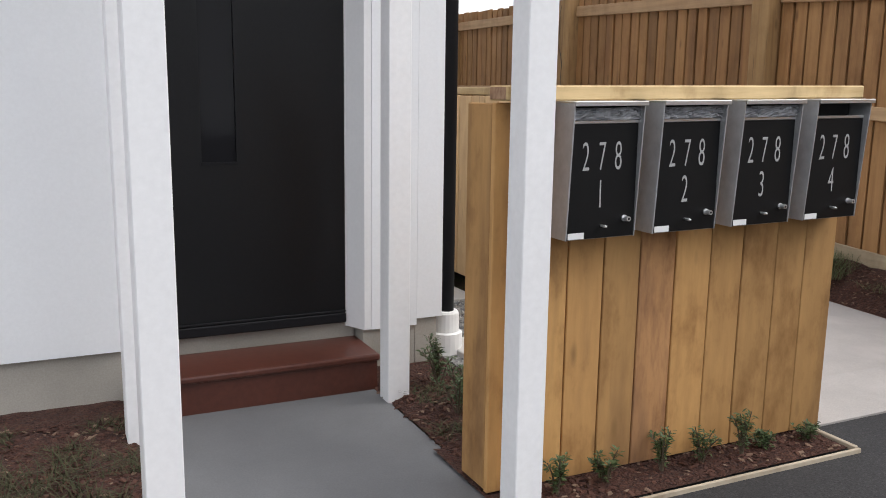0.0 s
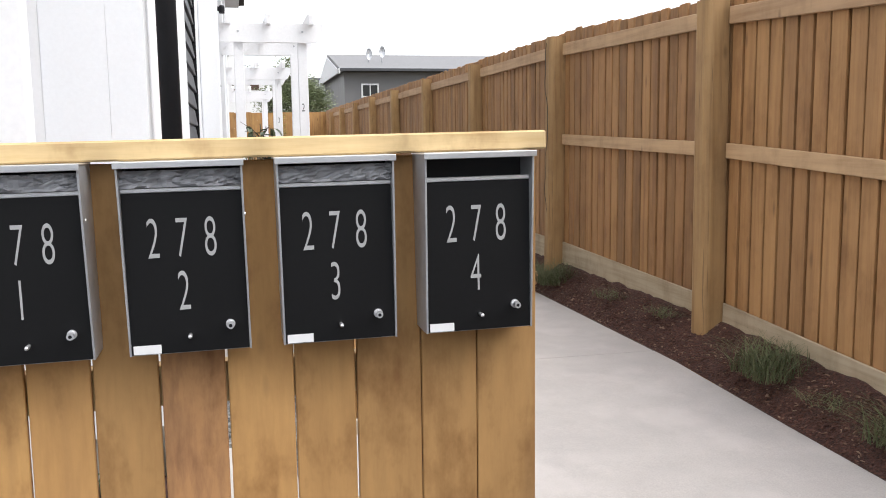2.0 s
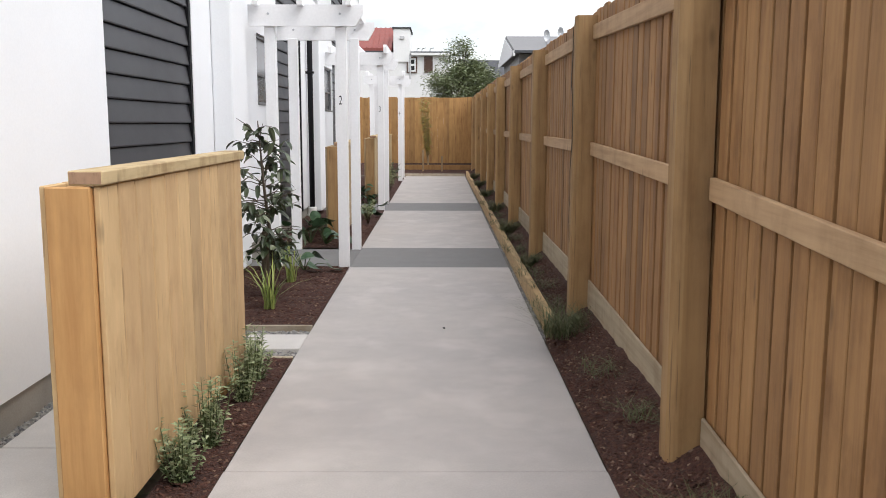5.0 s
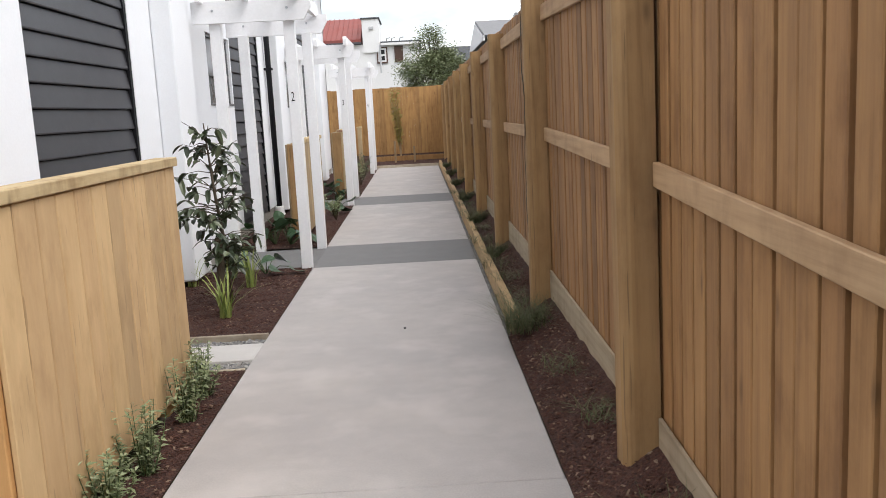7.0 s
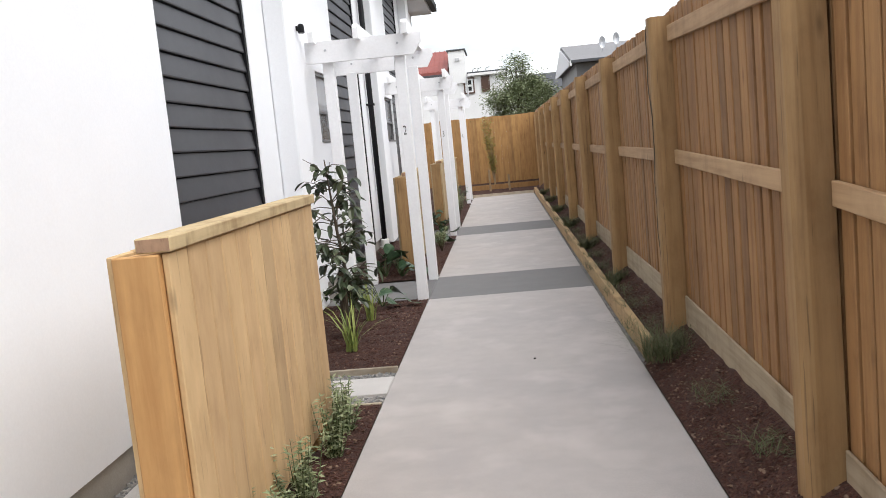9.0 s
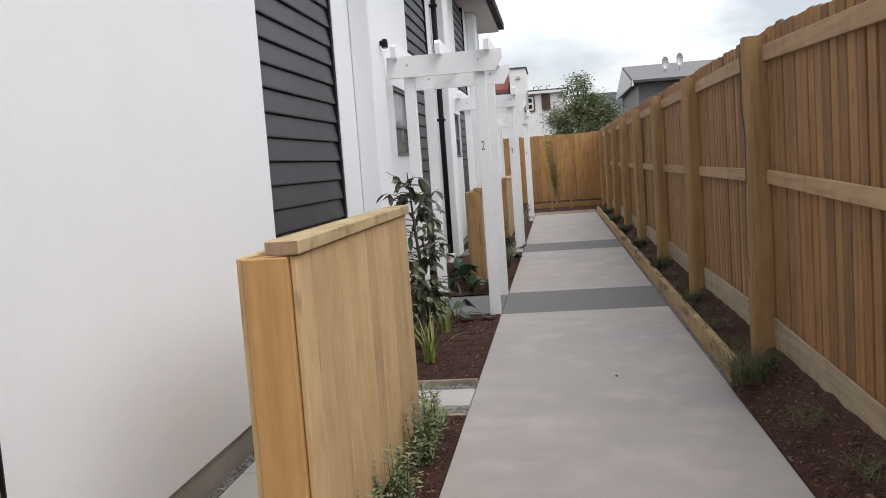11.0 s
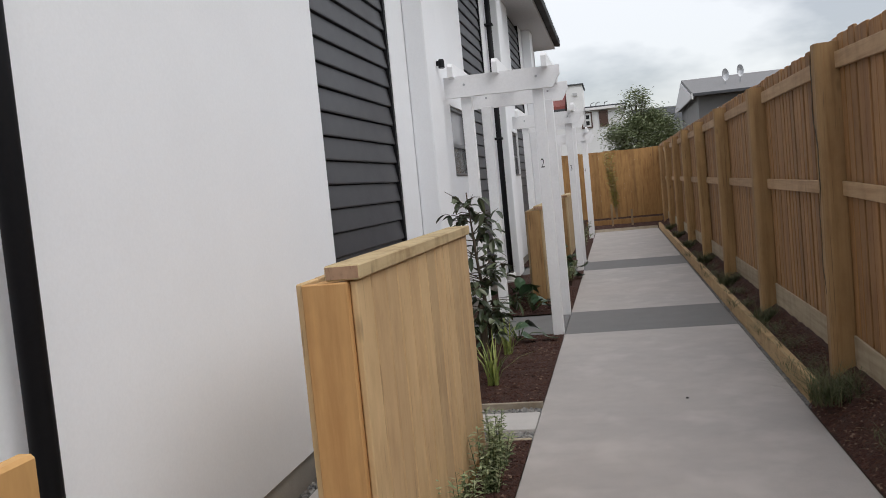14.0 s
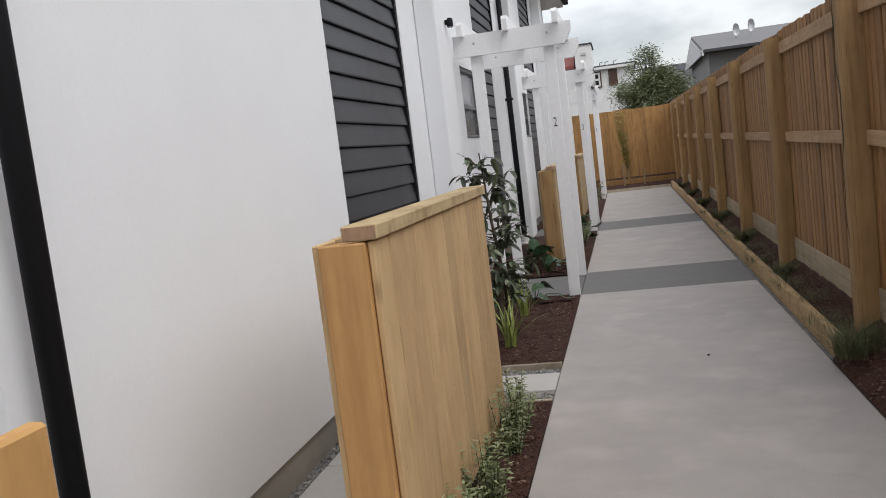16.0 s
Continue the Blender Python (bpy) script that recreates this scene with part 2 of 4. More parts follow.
M_CAPX = timber("cap_pine_x", (0.58, 0.43, 0.225), (0.50, 0.345, 0.155), grain=(1.4, 20, 20), stain=0.15, vary=0.1)
M_CAPY = timber("cap_pine_y", (0.54, 0.42, 0.235), (0.46, 0.335, 0.17), grain=(20, 1.4, 20), stain=0.15, vary=0.1)
M_PALING = timber("fence_paling", (0.335, 0.18, 0.073), (0.25, 0.126, 0.049), grain=(13, 13, 0.55), stain=0.5, stain_col=(0.12, 0.062, 0.032), vary=0.3, blotch=0.8)
M_FPOST = timber("fence_post", (0.375, 0.23, 0.10), (0.285, 0.165, 0.068), grain=(13, 13, 0.7), stain=0.25, vary=0.12, blotch=0.6, cracks=0.8)
M_FRAIL = timber("fence_rail", (0.42, 0.275, 0.155), (0.33, 0.20, 0.105), grain=(16, 0.8, 16), stain=0.3, vary=0.12, blotch=0.6)
M_FPLINTH = timber("fence_plinth", (0.395, 0.325, 0.23), (0.305, 0.24, 0.16), grain=(16, 0.7, 16), stain=0.3, vary=0.1, blotch=0.7)
M_KERB = timber("weathered_strip", (0.48, 0.42, 0.33), (0.38, 0.32, 0.24), grain=(3, 3, 12), stain=0.2)
M_EDGE = timber("edging_timber", (0.46, 0.315, 0.16), (0.38, 0.25, 0.12), grain=(20, 0.9, 20), stain=0.12, vary=0.1)
M_BACKPAL = timber("back_fence_paling", (0.42, 0.235, 0.085), (0.31, 0.16, 0.055), grain=(16, 16, 0.9), stain=0.3, vary=0.18, blotch=0.7)
M_ENDGRAIN = timber("sawn_end_grain", (0.40, 0.25, 0.155), (0.25, 0.14, 0.085), grain=(34, 34, 14), stain=0.3, vary=0.1)
M_BARK = timber("stem_bark", (0.10, 0.075, 0.05), (0.05, 0.036, 0.024), grain=(30, 30, 4), stain=0.2)
M_STAKE = timber("stake", (0.36, 0.27, 0.16), (0.25, 0.17, 0.09), stain=0.2)
M_LEAF_DARK = foliage("dark_glossy_leaf", [(0.028, 0.04, 0.02), (0.05, 0.07, 0.034), (0.075, 0.098, 0.05), (0.135, 0.155, 0.085)], 0.34)
M_LEAF_GREY = foliage("grey_green_leaf", [(0.16, 0.20, 0.095), (0.24, 0.29, 0.14), (0.34, 0.37, 0.22), (0.19, 0.24, 0.11)], 0.7)
M_LEAF_GREEN = foliage("bright_green_leaf", [(0.032, 0.058, 0.018), (0.058, 0.092, 0.03), (0.085, 0.125, 0.045)], 0.5)
M_LEAF_BROAD = foliage("broad_leaf", [(0.02, 0.055, 0.02), (0.035, 0.085, 0.03), (0.05, 0.11, 0.045)], 0.4)
M_SEDGE = foliage("sedge_blade", [(0.05, 0.07, 0.024), (0.085, 0.105, 0.04), (0.135, 0.13, 0.064), (0.066, 0.09, 0.032)], 0.75)
M_MOSS = foliage("mossy_grass", [(0.028, 0.03, 0.010), (0.042, 0.046, 0.015), (0.075, 0.062, 0.03), (0.035, 0.04, 0.013)], 0.85)
M_FLAX = foliage("flax_blade", [(0.20, 0.25, 0.06), (0.32, 0.36, 0.10), (0.15, 0.22, 0.05)], 0.5)
M_BAMBOO = foliage("yellow_green_leaf", [(0.30, 0.26, 0.05), (0.38, 0.32, 0.08), (0.22, 0.24, 0.06)], 0.5)
M_FARLEAF = foliage("far_tree_leaf", [(0.13, 0.165, 0.075), (0.20, 0.235, 0.11), (0.28, 0.31, 0.18), (0.16, 0.195, 0.10)], 0.6)
M_BLOSSOM = plain("white_blossom", (0.75, 0.74, 0.7), 0.6, bumps=0)
M_ROOF = plain("grey_metal_roof", (0.085, 0.088, 0.095), 0.85, scale=12, amount=0.1, bumps=0.05, spec=0.15)
M_RUST = plain("rust_red_roof", (0.24, 0.055, 0.042), 0.6, scale=12, amount=0.15, bumps=0.1)
M_WEATHER = plain("white_weatherboard", (0.84, 0.84, 0.83), 0.6, scale=20, amount=0.04, bumps=0.05)
M_GREYROOF = plain("weathered_grey_roof", (0.22, 0.22, 0.225), 0.9, scale=12, amount=0.12, bumps=0.05, spec=0.1)
M_GREYWALL = plain("grey_weatherboard", (0.16, 0.157, 0.158), 0.6, scale=20, amount=0.06, bumps=0.05)
M_SOFFIT = plain("grey_soffit", (0.55, 0.55, 0.56), 0.6, bumps=0.03)
M_SASH = plain("brown_sash", (0.09, 0.045, 0.03), 0.5, bumps=0)


# ---- mesh helpers ----
def add_box(bm, x0, x1, y0, y1, z0, z1, bevel=0.0):
    vs = [bm.verts.new((x, y, z)) for z in (z0, z1) for y in (y0, y1) for x in (x0, x1)]
    fs = [bm.faces.new([vs[i] for i in q]) for q in ((0, 2, 3, 1), (4, 5, 7, 6), (0, 1, 5, 4), (2, 6, 7, 3), (0, 4, 6, 2), (1, 3, 7, 5))]
    if bevel:
        bmesh.ops.bevel(bm, geom=list({e for f in fs for e in f.edges}), offset=bevel, segments=1 if bevel < 0.006 else 2, affect="EDGES", profile=0.5)
    return bm


def boxes(*specs, bevel=0.0):
    bm = bmesh.new()
    for s in specs:
        add_box(bm, *s, bevel=bevel)
    return bm


def add_prism(bm, profile, axis, a, b):
    """A prism on a closed profile; axis 'x', 'y' or 'z' is the one along which it runs from a to b."""
    def place(p, q, s):
        return {"x": (s, p, q), "y": (p, s, q), "z": (p, q, s)}[axis]
    lo, hi = [bm.verts.new(place(p, q, a)) for p, q in profile], [bm.verts.new(place(p, q, b)) for p, q in profile]
    k = len(profile)
    bm.faces.new(lo)
    bm.faces.new(hi[::-1])
    for i in range(k):
        bm.faces.new((lo[i], hi[i], hi[(i + 1) % k], lo[(i + 1) % k]))
    bmesh.ops.recalc_face_normals(bm, faces=bm.faces[:])
    return bm


def add_tube(bm, pts, radii, seg=8):
    """A tapered round tube along points."""
    rings = []
    for i, p in enumerate(pts):
        d = (Vector(pts[min(i + 1, len(pts) - 1)]) - Vector(pts[max(i - 1, 0)])).normalized()
        u = d.orthogonal().normalized()
        w = d.cross(u)
        rings.append([bm.verts.new(Vector(p) + radii[i] * (u * math.cos(2 * math.pi * k / seg) + w * math.sin(2 * math.pi * k / seg))) for k in range(seg)])
    for r0, r1 in zip(rings, rings[1:]):
        u0 = r0[0].co - sum((v.co for v in r0), Vector()) / seg
        off = max(range(seg), key=lambda k: (r1[k].co - sum((v.co for v in r1), Vector()) / seg).dot(u0))
        for k in range(seg):
            bm.faces.new((r0[k], r0[(k + 1) % seg], r1[(k + 1 + off) % seg], r1[(k + off) % seg]))
    bm.faces.new(rings[0][::-1])
    bm.faces.new(rings[-1])
    return bm


def mesh_of(bm, material, name="mesh", smooth=False):
    me = bpy.data.meshes.new(name)
    bmesh.ops.recalc_face_normals(bm, faces=bm.faces[:])
    bm.to_mesh(me)
    bm.free()
    if material:
        me.materials.append(material)
    if smooth:
        for p in me.polygons:
            p.use_smooth = True
    return me


def part(name, bm, material, parent, label="", at=(0, 0, 0), smooth=False):
    me = bm if isinstance(bm, bpy.types.Mesh) else mesh_of(bm, material, name, smooth)
    ob = new(name, me)
    ob.parent = parent
    ob.location = at
    return tagged(ob, label)


def sawn_ends(ob, axis):
    """Give the two end faces of a board their end grain."""
    ob.data.materials.append(M_ENDGRAIN)
    for p in ob.data.polygons:
        if abs(p.normal[axis]) > 0.9:
            p.material_index = 1
    return ob


def thing(name, label, category, at=(0, 0, 0), group="", kind=""):
    ob = new(name)
    ob.empty_display_size = 0.1
    ob.location = at
    return tagged(ob, label, category, group, kind)


def setting(name, bm, material, label="", category=""):
    ob = new(name, mesh_of(bm, material, name))
    return tagged(ob, label, category, "", "structure")


def raw_mesh(name, verts, faces, material):
    me = bpy.data.meshes.new(name)
    me.from_pydata(verts, [], faces)
    me.materials.append(material)
    return me

# ---- ground, road and paths ----
setting("ground", boxes((-260, 260, -260, 260, -0.6, -0.16)), M_EARTH, "bare earth and grass round the houses", "ground")
setting("road", boxes((-14, 16, -20, 2.15, -0.155, -0.11)), M_ASPHALT, "dark asphalt driveway", "road")

path = thing("path", "pale brushed concrete footpath beside the fence", "path", kind="structure")
XL, XR = 2.52, 3.92


def slab(x0, x1, y0, y1, z, thick=0.1, bevel=0.004):
    return boxes((x0, x1, y0, y1, z - thick, z), bevel=bevel)


bm = bmesh.new()
add_prism(bm, [(2.15, -0.2), (2.15, -0.102), (2.45, -0.056), (3.2, -0.034), (4.1, 0.0), (4.338, 0.0), (4.338, -0.2)], "x", XL, XR)
part("slab", bm, M_PATH, path)
for y0, y1, mat in ((4.344, 8.875, M_PATH), (8.878, 10.06, M_BAND), (10.064, 13.84, M_PATH), (13.844, 15.02, M_BAND), (15.024, 21.95, M_PATH)):
    part("slab", slab(XL, XR, y0, y1, 0.0), mat, path, "dark grey concrete band" if mat is M_BAND else "")

pave = thing("paving", "pale square concrete pavers set in gravel beside the house", "paving", kind="structure")
for x0, x1, y0, y1 in ((2.0, 2.512, 2.5, 3.58), (1.62, 1.98, 2.75, 3.62), (1.575, 2.1, 4.10, 4.605), (1.575, 2.1, 4.615, 5.135), (1.575, 2.1, 5.145, 5.66), (1.575, 2.1, 5.67, 6.1),
                       (2.02, 2.512, 6.13, 6.47), (1.6, 2.0, 6.13, 6.47), (1.60, 2.512, 8.94, 10.06), (1.60, 2.512, 13.91, 15.02)):
    part("paver", slab(x0, x1, y0, y1, -0.012 if y0 > 3.7 else -0.05, 0.05), M_PAVER if y0 < 8 else M_BAND, pave)
setting("gravel_strip", boxes((1.45, 2.14, 3.55, 6.64, -0.12, -0.035), (2.0, 2.515, 5.9, 6.62, -0.12, -0.03), (1.55, 2.515, 2.35, 3.55, -0.14, -0.075)), M_GRAVELBED, "grey gravel strip along the house wall", "gravel")
setting("porch_slab", boxes((0.24, 1.146, 0.4, 3.3, -0.15, -0.105), bevel=0.004), M_SLAB, "grey concrete porch slab before the front door", "porch")


# ---- mulch beds, uneven, with loose chips ----
def bed(name, x0, x1, y0, y1, height, label):
    nx, ny = max(2, int((x1 - x0) / 0.06)), max(2, int((y1 - y0) / 0.06))
    verts = []
    for j in range(ny + 1):
        for i in range(nx + 1):
            x, y = x0 + (x1 - x0) * i / nx, y0 + (y1 - y0) * j / ny
            rim = 0.0 if i in (0, nx) or j in (0, ny) else 1.0
            verts.append((x, y, height(x, y) + rim * (0.012 * noise.noise((x * 9, y * 9, 0)) + 0.01 * noise.noise((x * 31, y * 31, 3)))))
    faces = [(j * (nx + 1) + i, j * (nx + 1) + i + 1, (j + 1) * (nx + 1) + i + 1, (j + 1) * (nx + 1) + i) for j in range(ny) for i in range(nx)]
    ob = new(name, raw_mesh(name, verts, faces, M_MULCH))
    return tagged(ob, label, "mulch bed", "", "structure")


def scatter(name, count, area, height, material, size, flat, label, category, seed):
    """Loose chips or pebbles strewn on an area, as one object."""
    rng = random.Random(seed)
    verts, faces = [], []
    for _ in range(count):
        x0, x1, y0, y1 = rng.choices(area, [(a[1] - a[0]) * (a[3] - a[2]) for a in area])[0]
        x, y = rng.uniform(x0, x1), rng.uniform(y0, y1)
        s = size * rng.uniform(0.5, 1.5)
        m = Euler((rng.uniform(-0.5, 0.5), rng.uniform(-0.5, 0.5), rng.uniform(0, 6.3))).to_matrix()
        a, b, c = s, s * rng.uniform(0.3, 0.75), s * flat
        k = len(verts)
        for sx, sy, sz in ((-1, -.6, -.5), (1, -.8, -.6), (.8, 1, -.5), (-.9, .7, -.6), (-.7, -.5, .6), (.6, -.7, .5), (.7, .6, .6), (-.6, .8, .5)):
            v = m @ Vector((sx * a / 2, sy * b / 2, sz * c))
            verts.append((x + v.x, y + v.y, height(x, y) + 0.3 * c + v.z))
        faces += [tuple(k + i for i in q) for q in ((0, 3, 2, 1), (4, 5, 6, 7), (0, 1, 5, 4), (1, 2, 6, 5), (2, 3, 7, 6), (3, 0, 4, 7))]
    return tagged(new(name, raw_mesh(name, verts, faces, material)), label, category, "", "stuff")


def fall(y):
    """The path drops gently to the driveway."""
    if y >= 4.1:
        return 0.0
    for (a, za), (b, zb) in (((3.2, -0.034), (4.1, 0.0)), ((2.45, -0.056), (3.2, -0.034)), ((2.15, -0.102), (2.45, -0.056))):
        if y >= a:
            return za + (zb - za) * (y - a) / (b - a)
    return -0.102


def slope_h(x, y):
    if y > 6.3 and x < 3.95:
        return -0.03
    return fall(y) + 0.72 * max(0, min(x, 4.2) - XR) * (1 if y > 3 else max(0.3, (y - 2.1) / 0.9))


def flat_h(x, y):
    return 0.0


def low_h(x, y):
    rim = max(0.0, 1 - min(abs(x - 1.147), abs(x - 0.235)) / 0.06)
    return -0.10 + 0.02 * min(1, max(0, y - 2)) - 0.024 * rim * min(1, max(0, y - 2))


setting("gravel_margin", boxes((XR + 0.001, 3.944, 6.3, 21.95, -0.1, -0.006)), M_GRAVELBED, "narrow gravel margin beside the path", "gravel")
bed("mulch_bed", XR + 0.002, 4.3, 2.16, 23.9, slope_h, "dark red-brown bark mulch bed along the paling fence")
bed("mulch_bed", 2.31, XL - 0.002, 3.62, 5.9, flat_h, "bark mulch strip between timber screen and path")
bed("mulch_bed", 1.5, XL - 0.002, 6.64, 8.93, flat_h, "bark mulch garden bed with a young tree")
bed("mulch_bed", 1.5, XL - 0.002, 10.07, 13.9, flat_h, "bark mulch garden bed beside the dark siding")
bed("mulch_bed", 1.5, XL - 0.002, 15.03, 22.0, flat_h, "far bark mulch garden bed")
bed("mulch_bed", 1.0, 4.2, 21.97, 24.2, lambda x, y: 0.03 + 0.08 * (y - 22), "bark mulch bed before the end fence")
bed("mulch_bed", -6.0, 0.235, 1.2, 3.4, low_h, "bark mulch bed below the front wall")
bed("mulch_bed", 1.147, 1.55, 2.0, 3.4, low_h, "bark mulch bed beside the porch slab")
bed("mulch_bed", 1.1, 2.44, 1.95, 2.5, low_h, "bark mulch strip below the mailboxes")

scatter("bark_chips", 9000, [(3.93, 4.16, 2.3, 9.0)], slope_h, M_CHIP, 0.018, 0.14, "loose red-brown bark chips by the fence", "bark chips", 1)
scatter("bark_chips", 3000, [(3.93, 4.16, 9.0, 22.0)], slope_h, M_CHIP, 0.022, 0.14, "loose bark chips far along the fence", "bark chips", 2)
scatter("bark_chips", 10000, [(2.33, 2.51, 3.65, 5.9), (1.55, 2.51, 6.66, 8.9), (1.6, 2.51, 10.1, 12)], flat_h, M_CHIP, 0.019, 0.14, "loose bark chips in the garden beds", "bark chips", 3)
scatter("bark_chips", 8000, [(-1.6, 0.23, 1.5, 3.2), (1.14, 1.48, 2.0, 3.2), (1.1, 2.43, 1.96, 2.14)], low_h, M_CHIP, 0.022, 0.16, "loose bark chips in the front beds", "bark chips", 4)
scatter("pebbles", 2600, [(1.51, 1.57, 3.6, 6.6), (1.57, 2.13, 3.62, 4.09), (2.0, 2.5, 5.94, 6.12), (2.0, 2.5, 6.48, 6.6)], lambda x, y: -0.033, M_PEBBLE, 0.024, 0.4, "grey pebbles beside the pavers", "pebbles", 5)
scatter("pebbles", 1500, [(3.922, 3.944, 6.3, 12.0)], lambda x, y: -0.004, M_PEBBLE, 0.014, 0.4, "fine grey gravel between path and edging board", "pebbles", 6)

edging = thing("timber_edging", "sawn timber garden edging board along the path", "edging", kind="structure")
for y0, y1 in ((6.36, 11.2), (11.203, 16.0), (16.003, 21.95)):
    sawn_ends(part("board", boxes((3.945, 3.995, y0, y1, -0.05, 0.125), bevel=0.004), M_EDGE, edging), 1)
for x0, x1, y0, y1, z in ((2.12, 2.515, 3.58, 3.608, 0.008), (2.0, 2.515, 5.885, 5.91, 0.006), (1.9, 2.515, 6.613, 6.638, 0.008), (2.3, 3.93, 21.955, 21.995, 0.06)):
    part("board", boxes((x0, x1, y0, y1, -0.08, z), bevel=0.003), M_KERB, edging)
part("board", boxes((2.3, 4.1, 22.9, 22.95, 0.0, 0.22), bevel=0.004), M_BACKPAL, edging, "low timber retaining board at the end of the path")
kerb = thing("bed_edging", "thin pale timber edging strip against the asphalt", "edging", kind="structure")
part("board", boxes((1.1, 2.465, 1.918, 1.93, -0.14, -0.094), bevel=0.002), M_KERB, kerb)
part("board", boxes((2.447, 2.465, 1.932, 2.16, -0.14, -0.09), bevel=0.003), M_KERB, kerb)


# ---- the house ----
W, FY, TOP, END = 1.528, 3.35, 4.17, 21.2
wall_e = thing("wall_east", "white rendered house wall with charcoal weatherboard panels", "wall", kind="structure")
SIDINGS = ((6.05, 7.73), (11.06, 12.75), (16.08, 17.79))
WINDOWS = ((9.99, 11.02, 1.43, 2.12), (15.02, 16.05, 1.43, 2.12))
edges = [FY] + [v for s in SIDINGS for v in s] + [END]
for y0, y1 in zip(edges[::2], edges[1::2]):
    holes = [w for w in WINDOWS if y0 <= w[0] and w[1] <= y1 + 0.1]
    bm = bmesh.new()
    y = y0
    for wy0, wy1, wz0, wz1 in holes:
        add_box(bm, W - 0.12, W, y, wy0, 0.123, TOP)
        add_box(bm, W - 0.12, W, wy0, min(wy1, y1), 0.123, wz0)
        add_box(bm, W - 0.12, W, wy0, min(wy1, y1), wz1, TOP)
        y = wy1
    if y < y1:
        add_box(bm, W - 0.12, W, y, y1, 0.123, TOP)
    part("wall_panel", bm, M_STUCCO, wall_e)
for y0, y1 in SIDINGS:
    part("backing", boxes((W - 0.12, W - 0.055, y0 - 0.01, y1 + 0.01, 0.1, TOP)), M_GAP, wall_e)
    bm = bmesh.new()
    add_prism(bm, [(W - 0.05, 0.006), (W - 0.014, 0.006), (W - 0.012, 0.014), (W - 0.032, 0.134), (W - 0.05, 0.134)], "y", y0 + 0.006, y1 - 0.05)
    me = mesh_of(bm, M_SIDING, "weatherboard")
    for i in range(29):
        part("weatherboard", me, None, wall_e, at=(0, 0, 0.169 + 0.135 * i))
    part("weatherboard", boxes((W - 0.05, W - 0.02, y0 + 0.006, y1 - 0.05, 0.105, 0.168)), M_SIDING, wall_e)
    part("corner_trim", boxes((W - 0.05, W - 0.004, y1 - 0.048, y1 - 0.004, 0.1, TOP)), M_BLACK, wall_e)
part("foundation", boxes((W - 0.121, W - 0.02, FY + 0.015, END, -0.16, 0.122)), M_FOUND, wall_e, "grey concrete foundation")

wall_s = thing("wall_south", "white rendered front wall with a concrete base", "wall", kind="structure")
part("wall_panel", boxes((-6, 0.2, FY, FY + 0.25, 0.117, TOP)), M_STUCCO, wall_s)
part("wall_panel", boxes((1.2, W - 0.121, FY, FY + 0.25, 0.095, TOP)), M_STUCCO, wall_s)
part("wall_panel", boxes((0.2, 1.2, FY, FY + 0.25, 2.2, TOP)), M_STUCCO, wall_s)
part("foundation", boxes((-6, 0.2, FY + 0.018, FY + 0.3, -0.16, 0.117)), M_FOUND, wall_s)
part("foundation", boxes((1.166, W - 0.122, FY + 0.017, FY + 0.3, -0.16, 0.0945)), M_FOUND, wall_s)
setting("wall_west", boxes((-6.2, -6.0, FY, END, -0.16, TOP)), M_STUCCO, "white rendered house wall out of view", "wall")
setting("wall_north", boxes((-6.0, W, END - 0.12, END - 0.002, -0.16, TOP)), M_STUCCO, "white rendered end wall of the house", "wall")
roof = thing("roof", "grey metal roof with dark gutter and pale soffit", "roof", kind="structure")
bm = bmesh.new()
add_prism(bm, [(-6.7, TOP + 0.12), (W + 0.46, TOP + 0.12), (W + 0.46, TOP + 0.16), (-2.3, TOP + 1.9), (-6.7, TOP + 0.16)], "y", FY - 0.3, END + 0.02)
part("roof_sheet", bm, M_ROOF, roof)
part("soffit", boxes((-6.7, W + 0.46, FY - 0.3, END + 0.02, TOP + 0.001, TOP + 0.118)), M_SOFFIT, roof)
part("gutter", boxes((W + 0.462, W + 0.58, FY - 0.3, END + 0.06, TOP + 0.05, TOP + 0.2), bevel=0.012), M_BLACK, roof)


def downpipe(x, y, z0, z1):
    ob = thing("downpipe", "black downpipe fixed to the white wall", "downpipe", (x, y, 0), "downpipes")
    part("pipe", add_tube(bmesh.new(), [(0, 0, z0), (0, 0, (z0 + z1) / 2), (0, 0, z1)], [0.035] * 3, 20), M_BLACK, ob, smooth=True)
    for z in (1.9, 3.4):
        part("bracket", boxes((-0.07, 0.05, -0.05, 0.05, z, z + 0.03), bevel=0.004), M_BLACK, ob)
    part("socket", add_tube(bmesh.new(), [(0, 0, z0 - 0.22), (0, 0, z0 - 0.10), (0, 0, z0 - 0.095), (0, 0, z0 - 0.01), (0, 0, z0)], [0.075, 0.075, 0.06, 0.058, 0.052], 20), M_WEATHER, ob, "white drain socket")


downpipe(1.596, 3.448, 0.12, TOP)
downpipe(1.583, 13.16, 0.12, TOP)

for y in (8.25, 13.29, 18.31):
    part("pier", boxes((W + 0.001, 1.692, y, y + 0.52, 0.05, TOP - 0.005), bevel=0.014), M_STUCCO, wall_e, "projecting white rendered pier")


